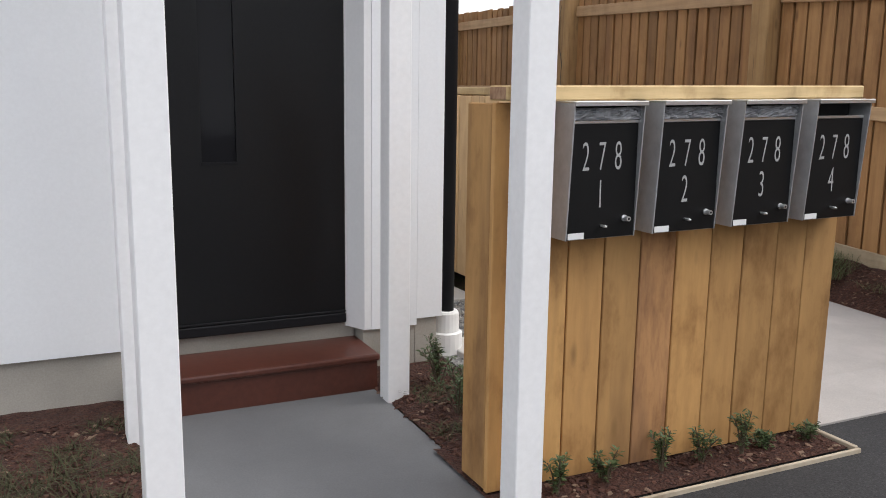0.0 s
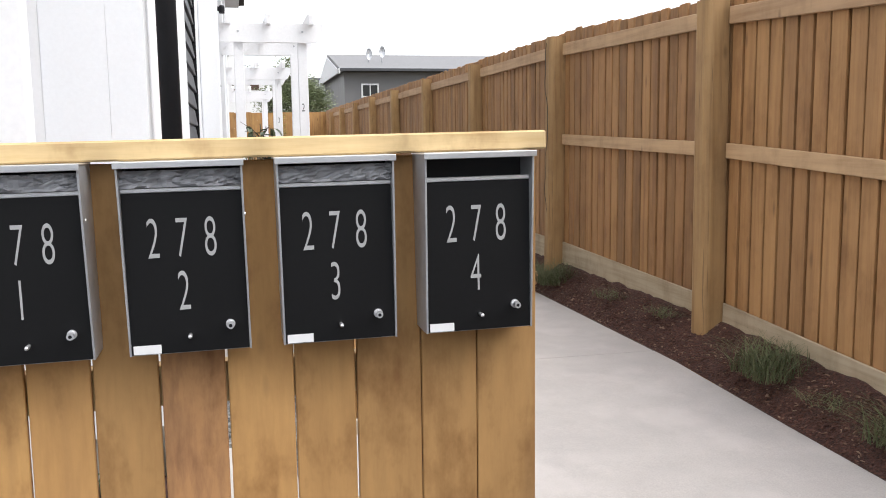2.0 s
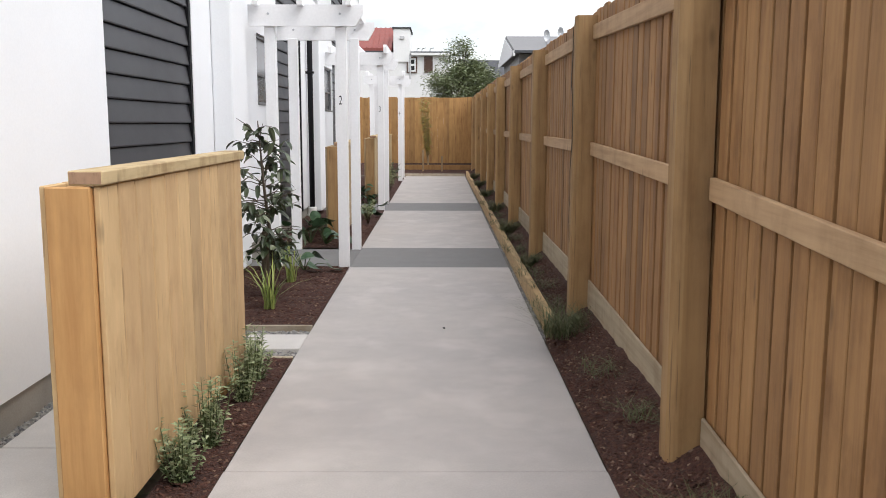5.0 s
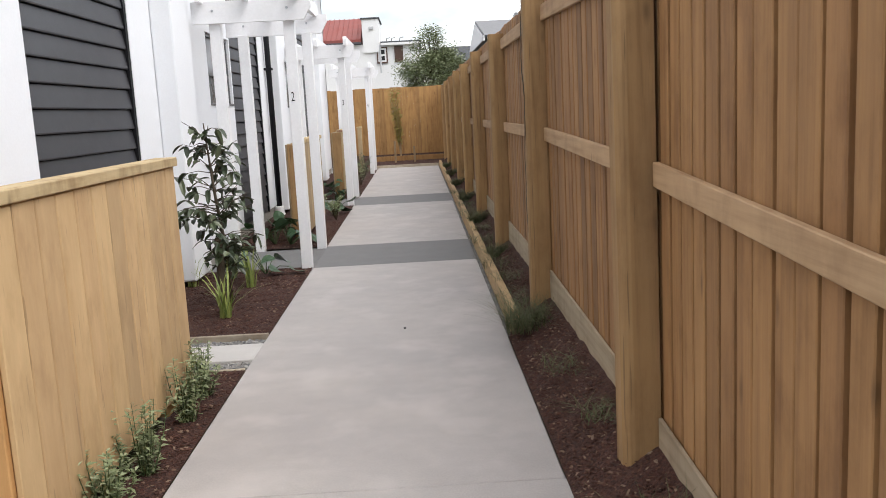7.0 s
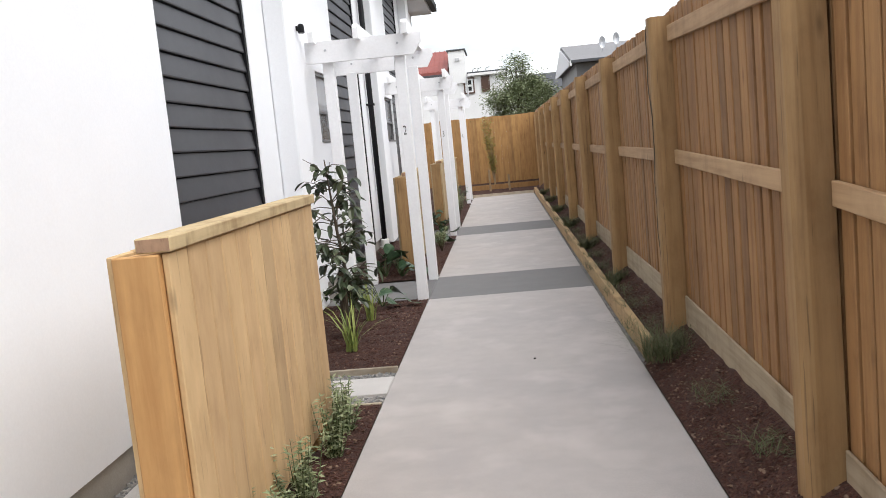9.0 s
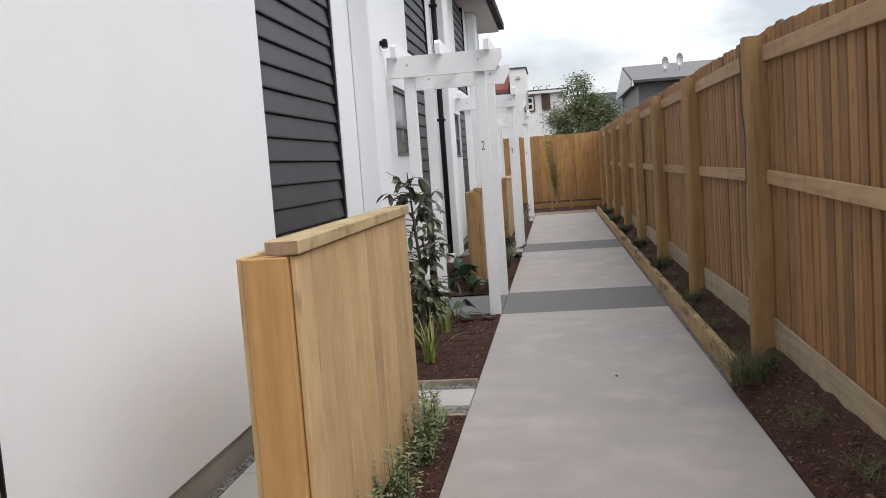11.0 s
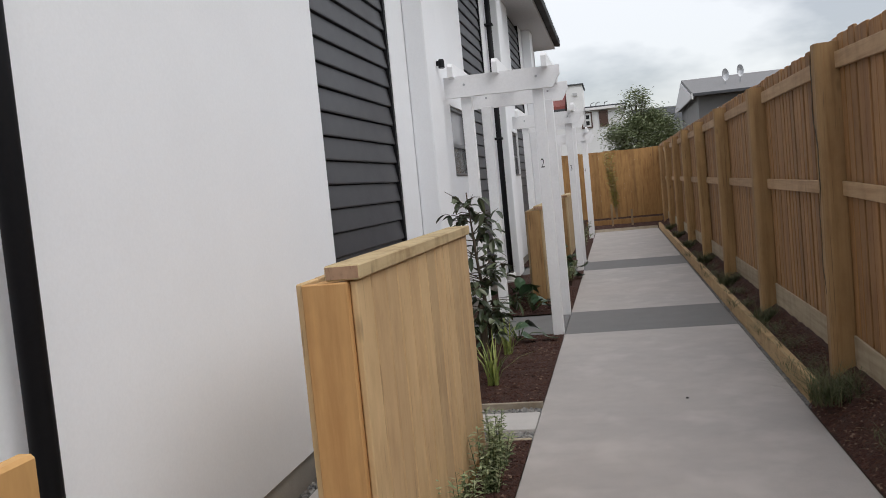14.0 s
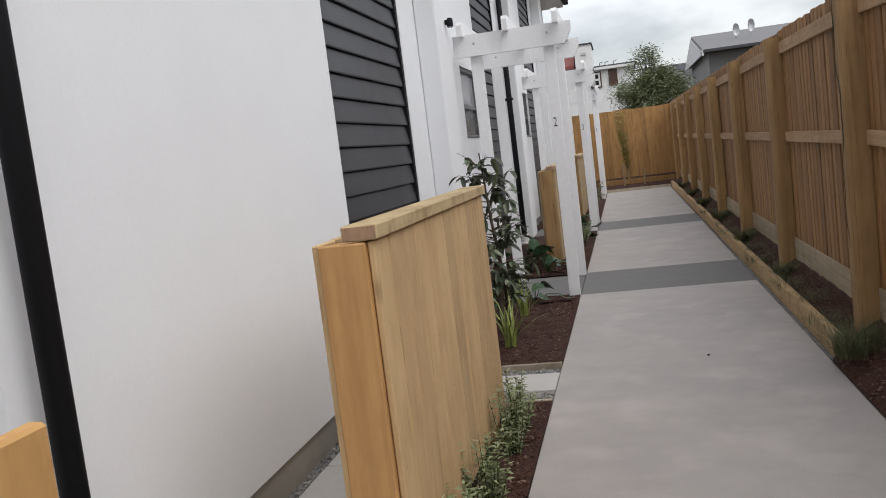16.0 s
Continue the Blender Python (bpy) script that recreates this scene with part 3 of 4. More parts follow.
def wall_lamp(y, z):
    ob = thing("wall_lamp", "small black up-and-down lamp on the white wall", "lamp", (1.693, y, z), "wall lamps")
    part("lamp_body", add_tube(bmesh.new(), [(0.04, 0, -0.038), (0.04, 0, 0.012), (0.04, 0, 0.03), (0.04, 0, 0.034)], [0.026, 0.026, 0.02, 0.008], 14), M_BLACK, ob)
    part("lens", add_tube(bmesh.new(), [(0.04, 0, -0.043), (0.04, 0, -0.0382)], [0.02, 0.022], 14), M_PALEGLASS, ob)
    part("bracket", boxes((0, 0.02, -0.015, 0.015, -0.02, 0.02), bevel=0.003), M_BLACK, ob)


wall_lamp(8.62, 2.33)


def wall_window(index, y0, y1, z0, z1):
    ob = thing(f"window_{index}", "black aluminium window in the white wall", "window", kind="structure")
    x, f, mid = W - 0.075, 0.03, z0 + 0.44 * (z1 - z0)
    part("window_frame", boxes((x, x + 0.05, y0, y0 + f, z0, z1), (x, x + 0.05, y1 - f, y1, z0, z1), (x, x + 0.05, y0 + f, y1 - f, z0, z0 + f), (x, x + 0.05, y0 + f, y1 - f, z1 - f, z1), (x, x + 0.045, y0 + f, y1 - f, mid - 0.015, mid + 0.015)), M_SASHGREY, ob)
    part("pane", boxes((x + 0.01, x + 0.016, y0 + f, y1 - f, z0 + f, mid - 0.015)), M_TINTED, ob, "dark tinted lower pane")
    # the upper pane's pale colour stands in for reflected sky
    part("pane", boxes((x + 0.01, x + 0.016, y0 + f, y1 - f, mid + 0.015, z1 - f)), M_PALEGLASS, ob, "pale upper pane with the sky's reflection in its colour")
    part("sill", boxes((x + 0.051, W + 0.012, y0 + 0.002, y1 - 0.002, z0 + 0.001, z0 + 0.02), bevel=0.003), M_SASHGREY, ob)


for i, (y0, y1, z0, z1) in enumerate(WINDOWS):
    wall_window(i + 1, y0, y1, z0, z1)

door = thing("door_1", "closed black front door with narrow glazed slot and pull handle", "door", kind="structure")
part("door_leaf", boxes((0.28, 0.53, 3.44, 3.485, 0.16, 2.12), (0.665, 1.112, 3.44, 3.485, 0.16, 2.12), (0.53, 0.665, 3.44, 3.485, 0.16, 0.81), (0.53, 0.665, 3.44, 3.485, 2.0, 2.12)), M_DOOR, door)
part("glazing", boxes((0.53, 0.665, 3.452, 3.47, 0.81, 2.0)), M_GLASS, door, "narrow dark glass strip")
part("glazing_bead", boxes((0.525, 0.67, 3.434, 3.446, 0.803, 0.815)), M_BLACK, door)
part("kick_strip", boxes((0.28, 1.112, 3.425, 3.46, 0.118, 0.1595), bevel=0.004), M_BLACK, door)
part("weather_bar", boxes((0.28, 1.112, 3.428, 3.439, 0.162, 0.172), bevel=0.002), M_BLACK, door)
part("door_frame", boxes((0.201, 0.276, 3.36, 3.5, 0.13, 2.199), (0.276, 1.113, 3.36, 3.5, 2.124, 2.199)), M_TRIM, door, "white painted door frame")
bm = bmesh.new()
add_prism(bm, [(1.114, 3.446), (1.122, 3.446), (1.167, 3.352), (1.199, 3.352), (1.199, 3.55), (1.114, 3.55)], "z", 0.0955, 2.199)
part("door_frame", bm, M_TRIM, door)
h = part("pull_handle", add_tube(bmesh.new(), [(0.37, 3.385, 1.14), (0.37, 3.385, 1.75)], [0.011, 0.011], 12), M_STEEL, door, "brushed steel pull bar", smooth=True)
for z in (1.18, 1.71):
    part("standoff", add_tube(bmesh.new(), [(0.37, 3.385, z), (0.37, 3.44, z)], [0.007, 0.007], 8), M_STEEL, h)
lk = part("door_lever", boxes((0.34, 0.396, 3.432, 3.44, 1.035, 1.085), bevel=0.003), M_STEEL, door, "steel lever on a square plate")
part("lever", boxes((0.345, 0.40, 3.395, 3.41, 1.05, 1.066), bevel=0.004), M_CHROME, lk)
part("lock_plate", boxes((0.34, 0.386, 3.432, 3.44, 0.945, 0.993), bevel=0.003), M_STEEL, door, "square steel lock plate")
part("sill", boxes((0.2, 1.158, 3.457, 3.55, -0.1, 0.117)), M_FOUND, door, "pale concrete sill")
step = thing("door_step", "red-brown tiled front step below the black door", "step", kind="structure")
part("tread", boxes((0.245, 1.162, 3.152, 3.455, 0.02, 0.048), bevel=0.008), M_TILE, step)
part("riser", boxes((0.25, 1.155, 3.17, 3.455, -0.106, 0.0198)), M_TILE, step)


# ---- paling fence with posts, rails and plinth ----
fence = thing("fence", "tall brown timber paling fence with square posts and rails", "fence", kind="structure")
POSTS = [4.19 + 2.25 * i for i in range(-3, 9)]


def crest(y):
    """The far palings stand a little higher."""
    return 0.02 * max(0.0, min(1.0, (y - 4.0) / 2.5)) + 0.01 * max(0.0, min(4.0, (y - 7.0) / 2.5))


def lift(y):
    """The fence steps down with the ground towards the road."""
    return min(0.0, (y - 6.2) * 0.03) + max(-0.12, min(0.0, (y - 4.1) * 0.028))


bm = add_prism(bmesh.new(), [(0.118, -0.068), (0.034, -0.068), (0.02, -0.064), (0.008, -0.054), (0, -0.036), (0, 0.036), (0.008, 0.054), (0.02, 0.064), (0.034, 0.068), (0.118, 0.068)], "z", -0.1, 1.825)
me_post = mesh_of(bm, M_FPOST, "post")
rng = random.Random(4)
for y in POSTS:
    p = part("post", me_post, None, fence, at=(4.076, y, lift(y) + 0.03 + rng.uniform(-0.012, 0.012)))
    p.rotation_euler = (radians(rng.uniform(-0.4, 0.4)), radians(rng.uniform(-0.4, 0.4)), radians(rng.uniform(-1.5, 1.5)))


# a long weathered split down the second post
split = [(4.077 + 0.002 * math.sin(k), 6.44 + 0.03 * math.sin(0.55 * k) + 0.012 * math.sin(1.7 * k), 1.82 - 0.07 * k) for k in range(19)]
part("split", add_tube(bmesh.new(), split, [0.0015] + [0.003] * 10 + [0.002] * 7 + [0.0006], 6), M_BARK, fence, "dark split in a post")


def sloped(x0, x1, a, b, z0, z1):
    bm = add_prism(bmesh.new(), [(a, lift(a) + z0), (b, lift(b) + z0), (b, lift(b) + z1), (a, lift(a) + z1)], "x", x0, x1)
    bmesh.ops.bevel(bm, geom=bm.edges[:], offset=0.003, segments=1, affect="EDGES")
    return bm


for a, b in zip(POSTS, POSTS[1:]):
    for z0, z1 in ((1.075, 1.15), (1.725, 1.81)):
        part("rail", sloped(4.175, 4.1965, a + 0.0705, b - 0.071, z0, z1), M_FRAIL, fence)
    part("plinth", sloped(4.183, 4.1965, a + 0.0705, b - 0.0705, -0.05, 0.345), M_FPLINTH, fence)
ms_front = [mesh_of(boxes((0, 0.019, -w / 2, w / 2, 0.25, hgt), bevel=0.003), M_PALING, "paling") for w, hgt in ((0.091, 1.874), (0.088, 1.878), (0.093, 1.873), (0.085, 1.869), (0.09, 1.868), (0.094, 1.872))]
y = 1.52
while y < 24.15:
    p = part("paling", rng.choice(ms_front), None, fence, at=(4.198 + rng.uniform(0, 0.004), y, lift(y) + crest(y) + rng.uniform(-0.008, 0.008)))
    p.rotation_euler = (radians(rng.uniform(-0.12, 0.12)), 0, radians(rng.uniform(-1.6, 1.6)))
    y += 0.107 + rng.uniform(-0.003, 0.003)
rest = bmesh.new()
# unseen palings towards the road, added to bounce light into the yard
for i in range(66):
    add_box(rest, 4.198 + 0.022 * (i % 2), 4.215 + 0.022 * (i % 2), -3.6 + i * 0.077, -3.51 + i * 0.077, 0.0, 1.58)
for i in range(142):
    y = 1.6 + 0.16 * i
    add_box(rest, 4.2235, 4.238, y - 0.078, y + 0.078, 0.25 + lift(y), 1.862 + lift(y) + crest(y) + 0.008 * math.sin(7.3 * i))
tagged(part("paling_run", rest, M_PALING, fence), kind="stuff")
endf = thing("back_fence", "orange-brown timber paling fence closing the path", "fence", kind="structure")
mb = mesh_of(boxes((-0.0748, 0.0748, 0, 0.018, 0.0, 1.9), bevel=0.0015), M_BACKPAL, "paling")
x = 0.2
while x < 4.25:
    part("paling", mb, None, endf, at=(x, 24.22 + rng.uniform(0, 0.006), rng.uniform(-0.015, 0.01)))
    x += 0.15
part("rail", boxes((0.1, 4.2, 24.24, 24.28, 0.5, 0.59), (0.1, 4.2, 24.24, 24.28, 1.5, 1.59)), M_FRAIL, endf)


# ---- timber screens ----
def screen(name, x0, x1, y0, y1, z0, z1, label, end_wood, face_wood, width=0.152):
    """A double-skinned screen along y with end boards and a cap."""
    ob = thing(name, label, "timber screen", group="timber screens")
    n = max(1, round((y1 - y0) / width))
    w = (y1 - y0) / n
    for side in (0, 1):
        xa = x1 - 0.02 if side else x0
        for i in range(n):
            part("board", boxes((xa, xa + 0.02, y0 + i * w + 0.004, y0 + (i + 1) * w - 0.004, z0, z1 + rng.uniform(-0.002, 0.002)), bevel=0.0035), face_wood, ob)
    part("end_board", boxes((x0 + 0.022, x1 - 0.0215, y0 - 0.016, y0 + 0.012, z0 + 0.003, z1 - 0.002), bevel=0.004), end_wood, ob)
    part("end_board", boxes((x0 + 0.022, x1 - 0.0215, y1 - 0.012, y1 + 0.016, z0 + 0.003, z1 - 0.002), bevel=0.004), end_wood, ob)
    part("post", boxes((x0 + 0.03, x1 - 0.03, y0 + 0.05, y0 + 0.14, -0.1, z1 - 0.01)), end_wood, ob)
    part("post", boxes((x0 + 0.03, x1 - 0.03, y1 - 0.14, y1 - 0.05, -0.1, z1 - 0.01)), end_wood, ob)
    sawn_ends(part("cap", boxes((x1 - 0.085, x1 + 0.016, y0 - 0.012, y1 + 0.015, z1 + 0.0025, z1 + 0.045), bevel=0.004), M_CAPY, ob, "pale sawn timber cap"), 1)


screen("timber_screen", 2.141, 2.318, 3.842, 5.66, 0.053, 1.076, "pale pine board screen with a flat cap beside the path", M_END_V, M_PANEL_V)
screen("timber_screen", 2.08, 2.26, 10.75, 12.5, 0.05, 1.0, "weathered pine board screen beyond the second pergola", M_FPOST, M_PANEL_W)
screen("timber_screen", 2.08, 2.26, 15.7, 17.5, 0.05, 1.0, "far weathered pine board screen beside the path", M_FPOST, M_PANEL_W)


post = thing("timber_post", "pale square timber post near the far end of the path", "post", (2.18, 21.3, 0.0))
part("shaft", boxes((-0.045, 0.045, -0.045, 0.045, -0.05, 0.97), bevel=0.004), M_PANEL_W, post)
part("cap", boxes((-0.06, 0.06, -0.06, 0.06, 0.971, 1.0), bevel=0.004), M_CAPY, post)


# ---- mailbox stand ----
stand = thing("mailbox_stand", "pine board stand with a capped top carrying four mailboxes", "mailbox stand")
SLOPE = 0.0138
SEAMS = [1.105, 1.262, 1.367, 1.498, 1.636, 1.776, 1.922, 2.06, 2.211, 2.344, 2.489]
OPEN = [0.0006, 0.0034, 0.0028, 0.0028, 0.0026, 0.003, 0.0016, 0.0024, 0.0012, 0.001, 0.0006]
for a, b, ga, gb in zip(SEAMS, SEAMS[1:], OPEN, OPEN[1:]):
    part("board", boxes((a + ga, b - gb, 2.128, 2.148, -0.09, 1.093 - SLOPE * (2.49 - a)), bevel=0.0025), M_STAINED if 1.6 < a < 1.7 else M_STAND, stand)
for x in (1.14, 2.36):
    part("post", boxes((x, x + 0.09, 2.192, 2.268, -0.12, 1.06), bevel=0.004), M_STAND, stand)
part("end_board", boxes((2.464, 2.485, 2.150, 2.27, -0.09, 1.09), bevel=0.004), M_STAND, stand)
part("end_board", boxes((1.109, 1.129, 2.153, 2.305, -0.09, 1.072), bevel=0.004), M_STAND, stand)
for z in (0.19, 0.55, 0.97):
    part("rail", boxes((1.13, 2.46, 2.15, 2.19, z, z + 0.09)), M_CAPX, stand)
cap = sawn_ends(part("cap", boxes((1.11 - 2.49, 0.005, 2.075, 2.175, 0.0, 0.042), bevel=0.004), M_CAPX, stand, "pale sawn pine cap board with knots"), 0)
cap.matrix_basis = pose(2.49, 0, 1.098, 0, -math.degrees(SLOPE), 0)


def glyphs(text, size, narrow, thin, material):
    c = bpy.data.curves.new("glyph", "FONT")
    c.body, c.size, c.align_x, c.align_y, c.extrude, c.offset = text, size, "CENTER", "BOTTOM_BASELINE", 0.0006, thin
    tmp = bpy.data.objects.new("glyph", c)
    scene.collection.objects.link(tmp)
    bpy.context.view_layer.update()
    me = bpy.data.meshes.new_from_object(tmp.evaluated_get(bpy.context.evaluated_depsgraph_get()))
    bpy.data.objects.remove(tmp)
    me.transform(Matrix.Diagonal((narrow, 1, 1, 1)))
    me.materials.clear()
    me.materials.append(material)
    return me


def mailbox(x0, number, film):
    w, z0, z1 = 0.241, 0.700, 1.088
    label = "black-fronted steel mailbox numbered 278 %s" % number + (" with plastic film over its slot" if film else " with an open slot")
    ob = thing("mailbox", label, "mailbox", (x0, 0, 0), "mailboxes on the stand")
    yt, yb, back = 1.994, 2.024, 2.127

    t = 0.004
    ob.location = (x0 + 0.0125, 0, SLOPE * (x0 - 2.1))
    ob.rotation_euler = (0, -SLOPE, 0)
    for xa in (0, w - t):
        part("side_panel", add_prism(bmesh.new(), [(yb, z0), (back, z0), (back, z1), (yt, z1)], "x", xa, xa + t), M_STEEL, ob, "galvanised steel side")
    part("back_panel", boxes((t, w - t, back - 0.004, back, z0, z1)), M_STEEL, ob)
    part("base_panel", boxes((t, w - t, yb + 0.006, back - 0.004, z0, z0 + 0.004)), M_STEEL, ob)
    part("lid", boxes((-0.003, w + 0.003, yt - 0.008, back, z1, z1 + 0.004), (-0.003, w + 0.003, yt - 0.010, yt - 0.006, z1 - 0.009, z1 + 0.004), bevel=0.001), M_ALU, ob, "aluminium lid")
    zs = z1 - 0.052

    def panel_y(z):
        return yb + 0.001 - 0.005 * (z - z0) / (z1 - z0)
    bm = bmesh.new()
    add_prism(bm, [(panel_y(z0), z0 + 0.002), (panel_y(z0) + 0.004, z0 + 0.002), (panel_y(zs) + 0.004, zs - 0.007), (panel_y(zs), zs - 0.007)], "x", t + 0.0006, w - t - 0.0006)
    part("front_panel", bm, M_PANEL, ob, "black front door panel")
    # near-black sheet added in place of the shade inside the box
    part("slot_shade", boxes((t, w - t, yb + 0.055, yb + 0.059, zs - 0.005, z1 - 0.001)), M_GAP, ob)
    part("slot_bar", boxes((t + 0.0005, w - t - 0.0005, panel_y(zs) - 0.003, panel_y(zs) + 0.012, zs - 0.006, zs + 0.003), bevel=0.001), M_ALU, ob, "pale aluminium bar under the slot")
    if film:
        r = random.Random(int(number))
        nx, nz = 26, 7
        verts = [(t + (w - 2 * t) * i / nx, yt + 0.016 + 0.012 * noise.noise((i * 0.5 + j * 0.55 + 9 * int(number), j * 0.35 - i * 0.12, 2)) + 0.0015 * r.random(), zs + 0.004 + (z1 - zs - 0.018) * j / nz) for j in range(nz + 1) for i in range(nx + 1)]
        faces = [(j * (nx + 1) + i, j * (nx + 1) + i + 1, (j + 1) * (nx + 1) + i + 1, (j + 1) * (nx + 1) + i) for j in range(nz) for i in range(nx)]
        part("plastic_film", raw_mesh("plastic_film", verts, faces, M_FILM), None, ob, "crumpled grey plastic film")
    for i, ch in enumerate("278"):
        o = part("digit", glyphs(ch, 0.118, 0.46, -0.0013, M_DIGIT), None, ob)
        o.matrix_basis = pose(0.1155 + 0.0555 * (i - 1), panel_y(0.898) - 0.0016, 0.898, 89.3, 0, 0)
    o = part("digit", glyphs(number, 0.118, 0.46, -0.0013, M_DIGIT), None, ob)
    o.matrix_basis = pose(0.1135, panel_y(0.79) - 0.0016, 0.79, 89.3, 0, 0)
    lock = part("lock", add_tube(bmesh.new(), [(w - 0.04, panel_y(0.755) + 0.002, 0.755), (w - 0.04, panel_y(0.755) - 0.004, 0.755), (w - 0.04, panel_y(0.755) - 0.0042, 0.755), (w - 0.04, panel_y(0.755) - 0.024, 0.755)], [0.0095, 0.0095, 0.0072, 0.0072], 18), M_CHROME, ob, "round chrome key lock", smooth=False)
    part("keyhole", add_tube(bmesh.new(), [(w - 0.04, panel_y(0.755) - 0.0238, 0.755), (w - 0.04, panel_y(0.755) - 0.0252, 0.755)], [0.0035, 0.0035], 8), M_BLACK, lock)
    part("knob", add_tube(bmesh.new(), [(w / 2, panel_y(0.738) + 0.004, 0.738), (w / 2, panel_y(0.738) - 0.02, 0.738), (w / 2, panel_y(0.738) - 0.028, 0.738)], [0.0032, 0.0046, 0.003], 12), M_CHROME, ob, "small chrome knob", smooth=True)
    bm = boxes((0.008, 0.062, panel_y(0.715) - 0.0014, panel_y(0.715) - 0.0004, z0 + 0.003, z0 + 0.021))
    part("sticker", bm, M_LABEL, ob, "small white sticker")
    part("rivet", add_tube(bmesh.new(), [(w, 2.03, 0.98), (w + 0.002, 2.03, 0.98)], [0.004, 0.003], 8), M_CHROME, ob)


for x0, num, film in ((1.281, "1", True), (1.587, "2", True), (1.894, "3", True), (2.2, "4", False)):
    mailbox(x0, num, film)


# ---- pergolas ----
def pergola(name, posts, beams, rafters, label, number=None, number_at=None):
    ob = thing(name, label, "pergola", group="white pergolas")
    for x, y, zb in posts:
        part("post", boxes((x - 0.045, x + 0.045, y - 0.045, y + 0.045, zb, 2.07), bevel=0.003), M_POST, ob)
    for axis, a, b, c, z0, z1 in beams:
        bm = bmesh.new()
        prof = [(a, z1), (b, z1), (b, z1 - 0.07), (b - 0.06, z0), (a, z0)] if axis == "x" else [(a, z1), (b, z1), (b, z1 - 0.07), (b - 0.06, z0), (a + 0.06, z0), (a, z1 - 0.07)]
        if axis == "x":
            add_prism(bm, prof, "y", c - 0.022, c + 0.022)
        else:
            add_prism(bm, prof, "x", c - 0.022, c + 0.022)
        part("beam", bm, M_POST, ob)
        if axis == "x":
            for x in sorted({p[0] for p in posts}):
                part("bolt", add_tube(bmesh.new(), [(x, c - 0.0225, z0 + 0.1), (x, c - 0.028, z0 + 0.1)], [0.011, 0.009], 8), M_STEEL, ob)
    for axis, a, b, c, z0, z1 in rafters:
        bm = bmesh.new()
        prof = [(a, z1 - 0.03), (a + 0.035, z1), (b - 0.035, z1), (b, z1 - 0.03), (b, z0), (a, z0)]
        add_prism(bm, prof, "y" if axis == "x" else "x", c - 0.022, c + 0.022)
        part("rafter", bm, M_POST, ob)
    if number:
        o = part("house_number", glyphs(number, 0.11, 0.62, -0.001, M_BLACK), None, ob, "black house number")
        o.matrix_basis = pose(*number_at, 90, 0, 0)


pergola("pergola", [(0.168, 2.045, -0.12), (1.16, 2.018, -0.12), (0.208, 2.965, -0.12), (1.179, 3.04, -0.12)],
        [("y", 1.7, 3.19, 0.1, 2.06, 2.22), ("y", 1.7, 3.19, 1.22, 2.06, 2.22)],
        [("x", -0.1, 1.42, y, 2.2, 2.31) for y in (1.85, 2.4, 2.95)], "white painted timber pergola over the front porch")
for y0, num, label in ((8.87, "2", "white painted timber pergola numbered two over the path side"), (13.9, "3", "white timber pergola numbered three farther on"), (20.2, "4", "far white timber pergola numbered four")):
    pergola("pergola", [(2.472, y0 + 0.045, -0.05), (2.472, y0 + 1.2, -0.05), (1.87, y0 + 0.045, -0.05), (1.87, y0 + 1.2, -0.05)],
            [("x", 1.70, 2.665, y0 - 0.024, 2.06, 2.235), ("x", 1.70, 2.665, y0 + 1.27, 2.06, 2.235)],
            [("y", y0 - 0.16, y0 + 1.42, x, 2.22, 2.335) for x in (1.78, 2.15, 2.55)], label, num, (2.462, y0 - 0.0015, 1.41))


# ---- plants ----
def leaf_mesh(name, leaves, material):
    """Leaves as folded pointed blades: (base, direction, side, length, width, droop)."""
    verts, faces = [], []
    for base, d, side, ln, wd, droop in leaves:
        k = len(verts)
        nrm = d.cross(side).normalized()
        mid = base + d * ln * 0.45 + nrm * ln * 0.05
        tip = base + d * ln - Vector((0, 0, droop * ln))
        verts += [tuple(base), tuple(mid + side * wd / 2 - nrm * wd * 0.18), tuple(mid), tuple(mid - side * wd / 2 - nrm * wd * 0.18), tuple(tip)]
        faces += [(k, k + 1, k + 2), (k, k + 2, k + 3), (k + 1, k + 4, k + 2), (k + 2, k + 4, k + 3)]
    return raw_mesh(name, verts, faces, material)


def oval_leaves(name, leaves, material):
    """Rounded drooping leaves, folded along the midrib."""
    verts, faces = [], []
    for base, d, side, ln, wd, droop in leaves:
        k = len(verts)
        nrm = d.cross(side).normalized()
        for u, h in ((0.0, 0.0), (0.22, 0.85), (0.52, 1.0), (0.82, 0.72), (1.0, 0.0)):
            p = base + d * ln * u - Vector((0, 0, droop * ln * u * u))
            verts += [tuple(p - side * wd * h / 2 - nrm * wd * h * 0.2), tuple(p), tuple(p + side * wd * h / 2 - nrm * wd * h * 0.2)]
        for i in range(4):
            a = k + 3 * i
            faces += [(a, a + 1, a + 4, a + 3), (a + 1, a + 2, a + 5, a + 4)]
    return raw_mesh(name, verts, faces, material)


def any_dir(r, lift=0.3):
    a = r.uniform(0, 2 * math.pi)
    v = Vector((math.cos(a), math.sin(a), lift + r.uniform(-0.5, 0.5))).normalized()
    s = v.cross(Vector((r.uniform(-.4, .4), r.uniform(-.4, .4), 1))).normalized()
    return v, s


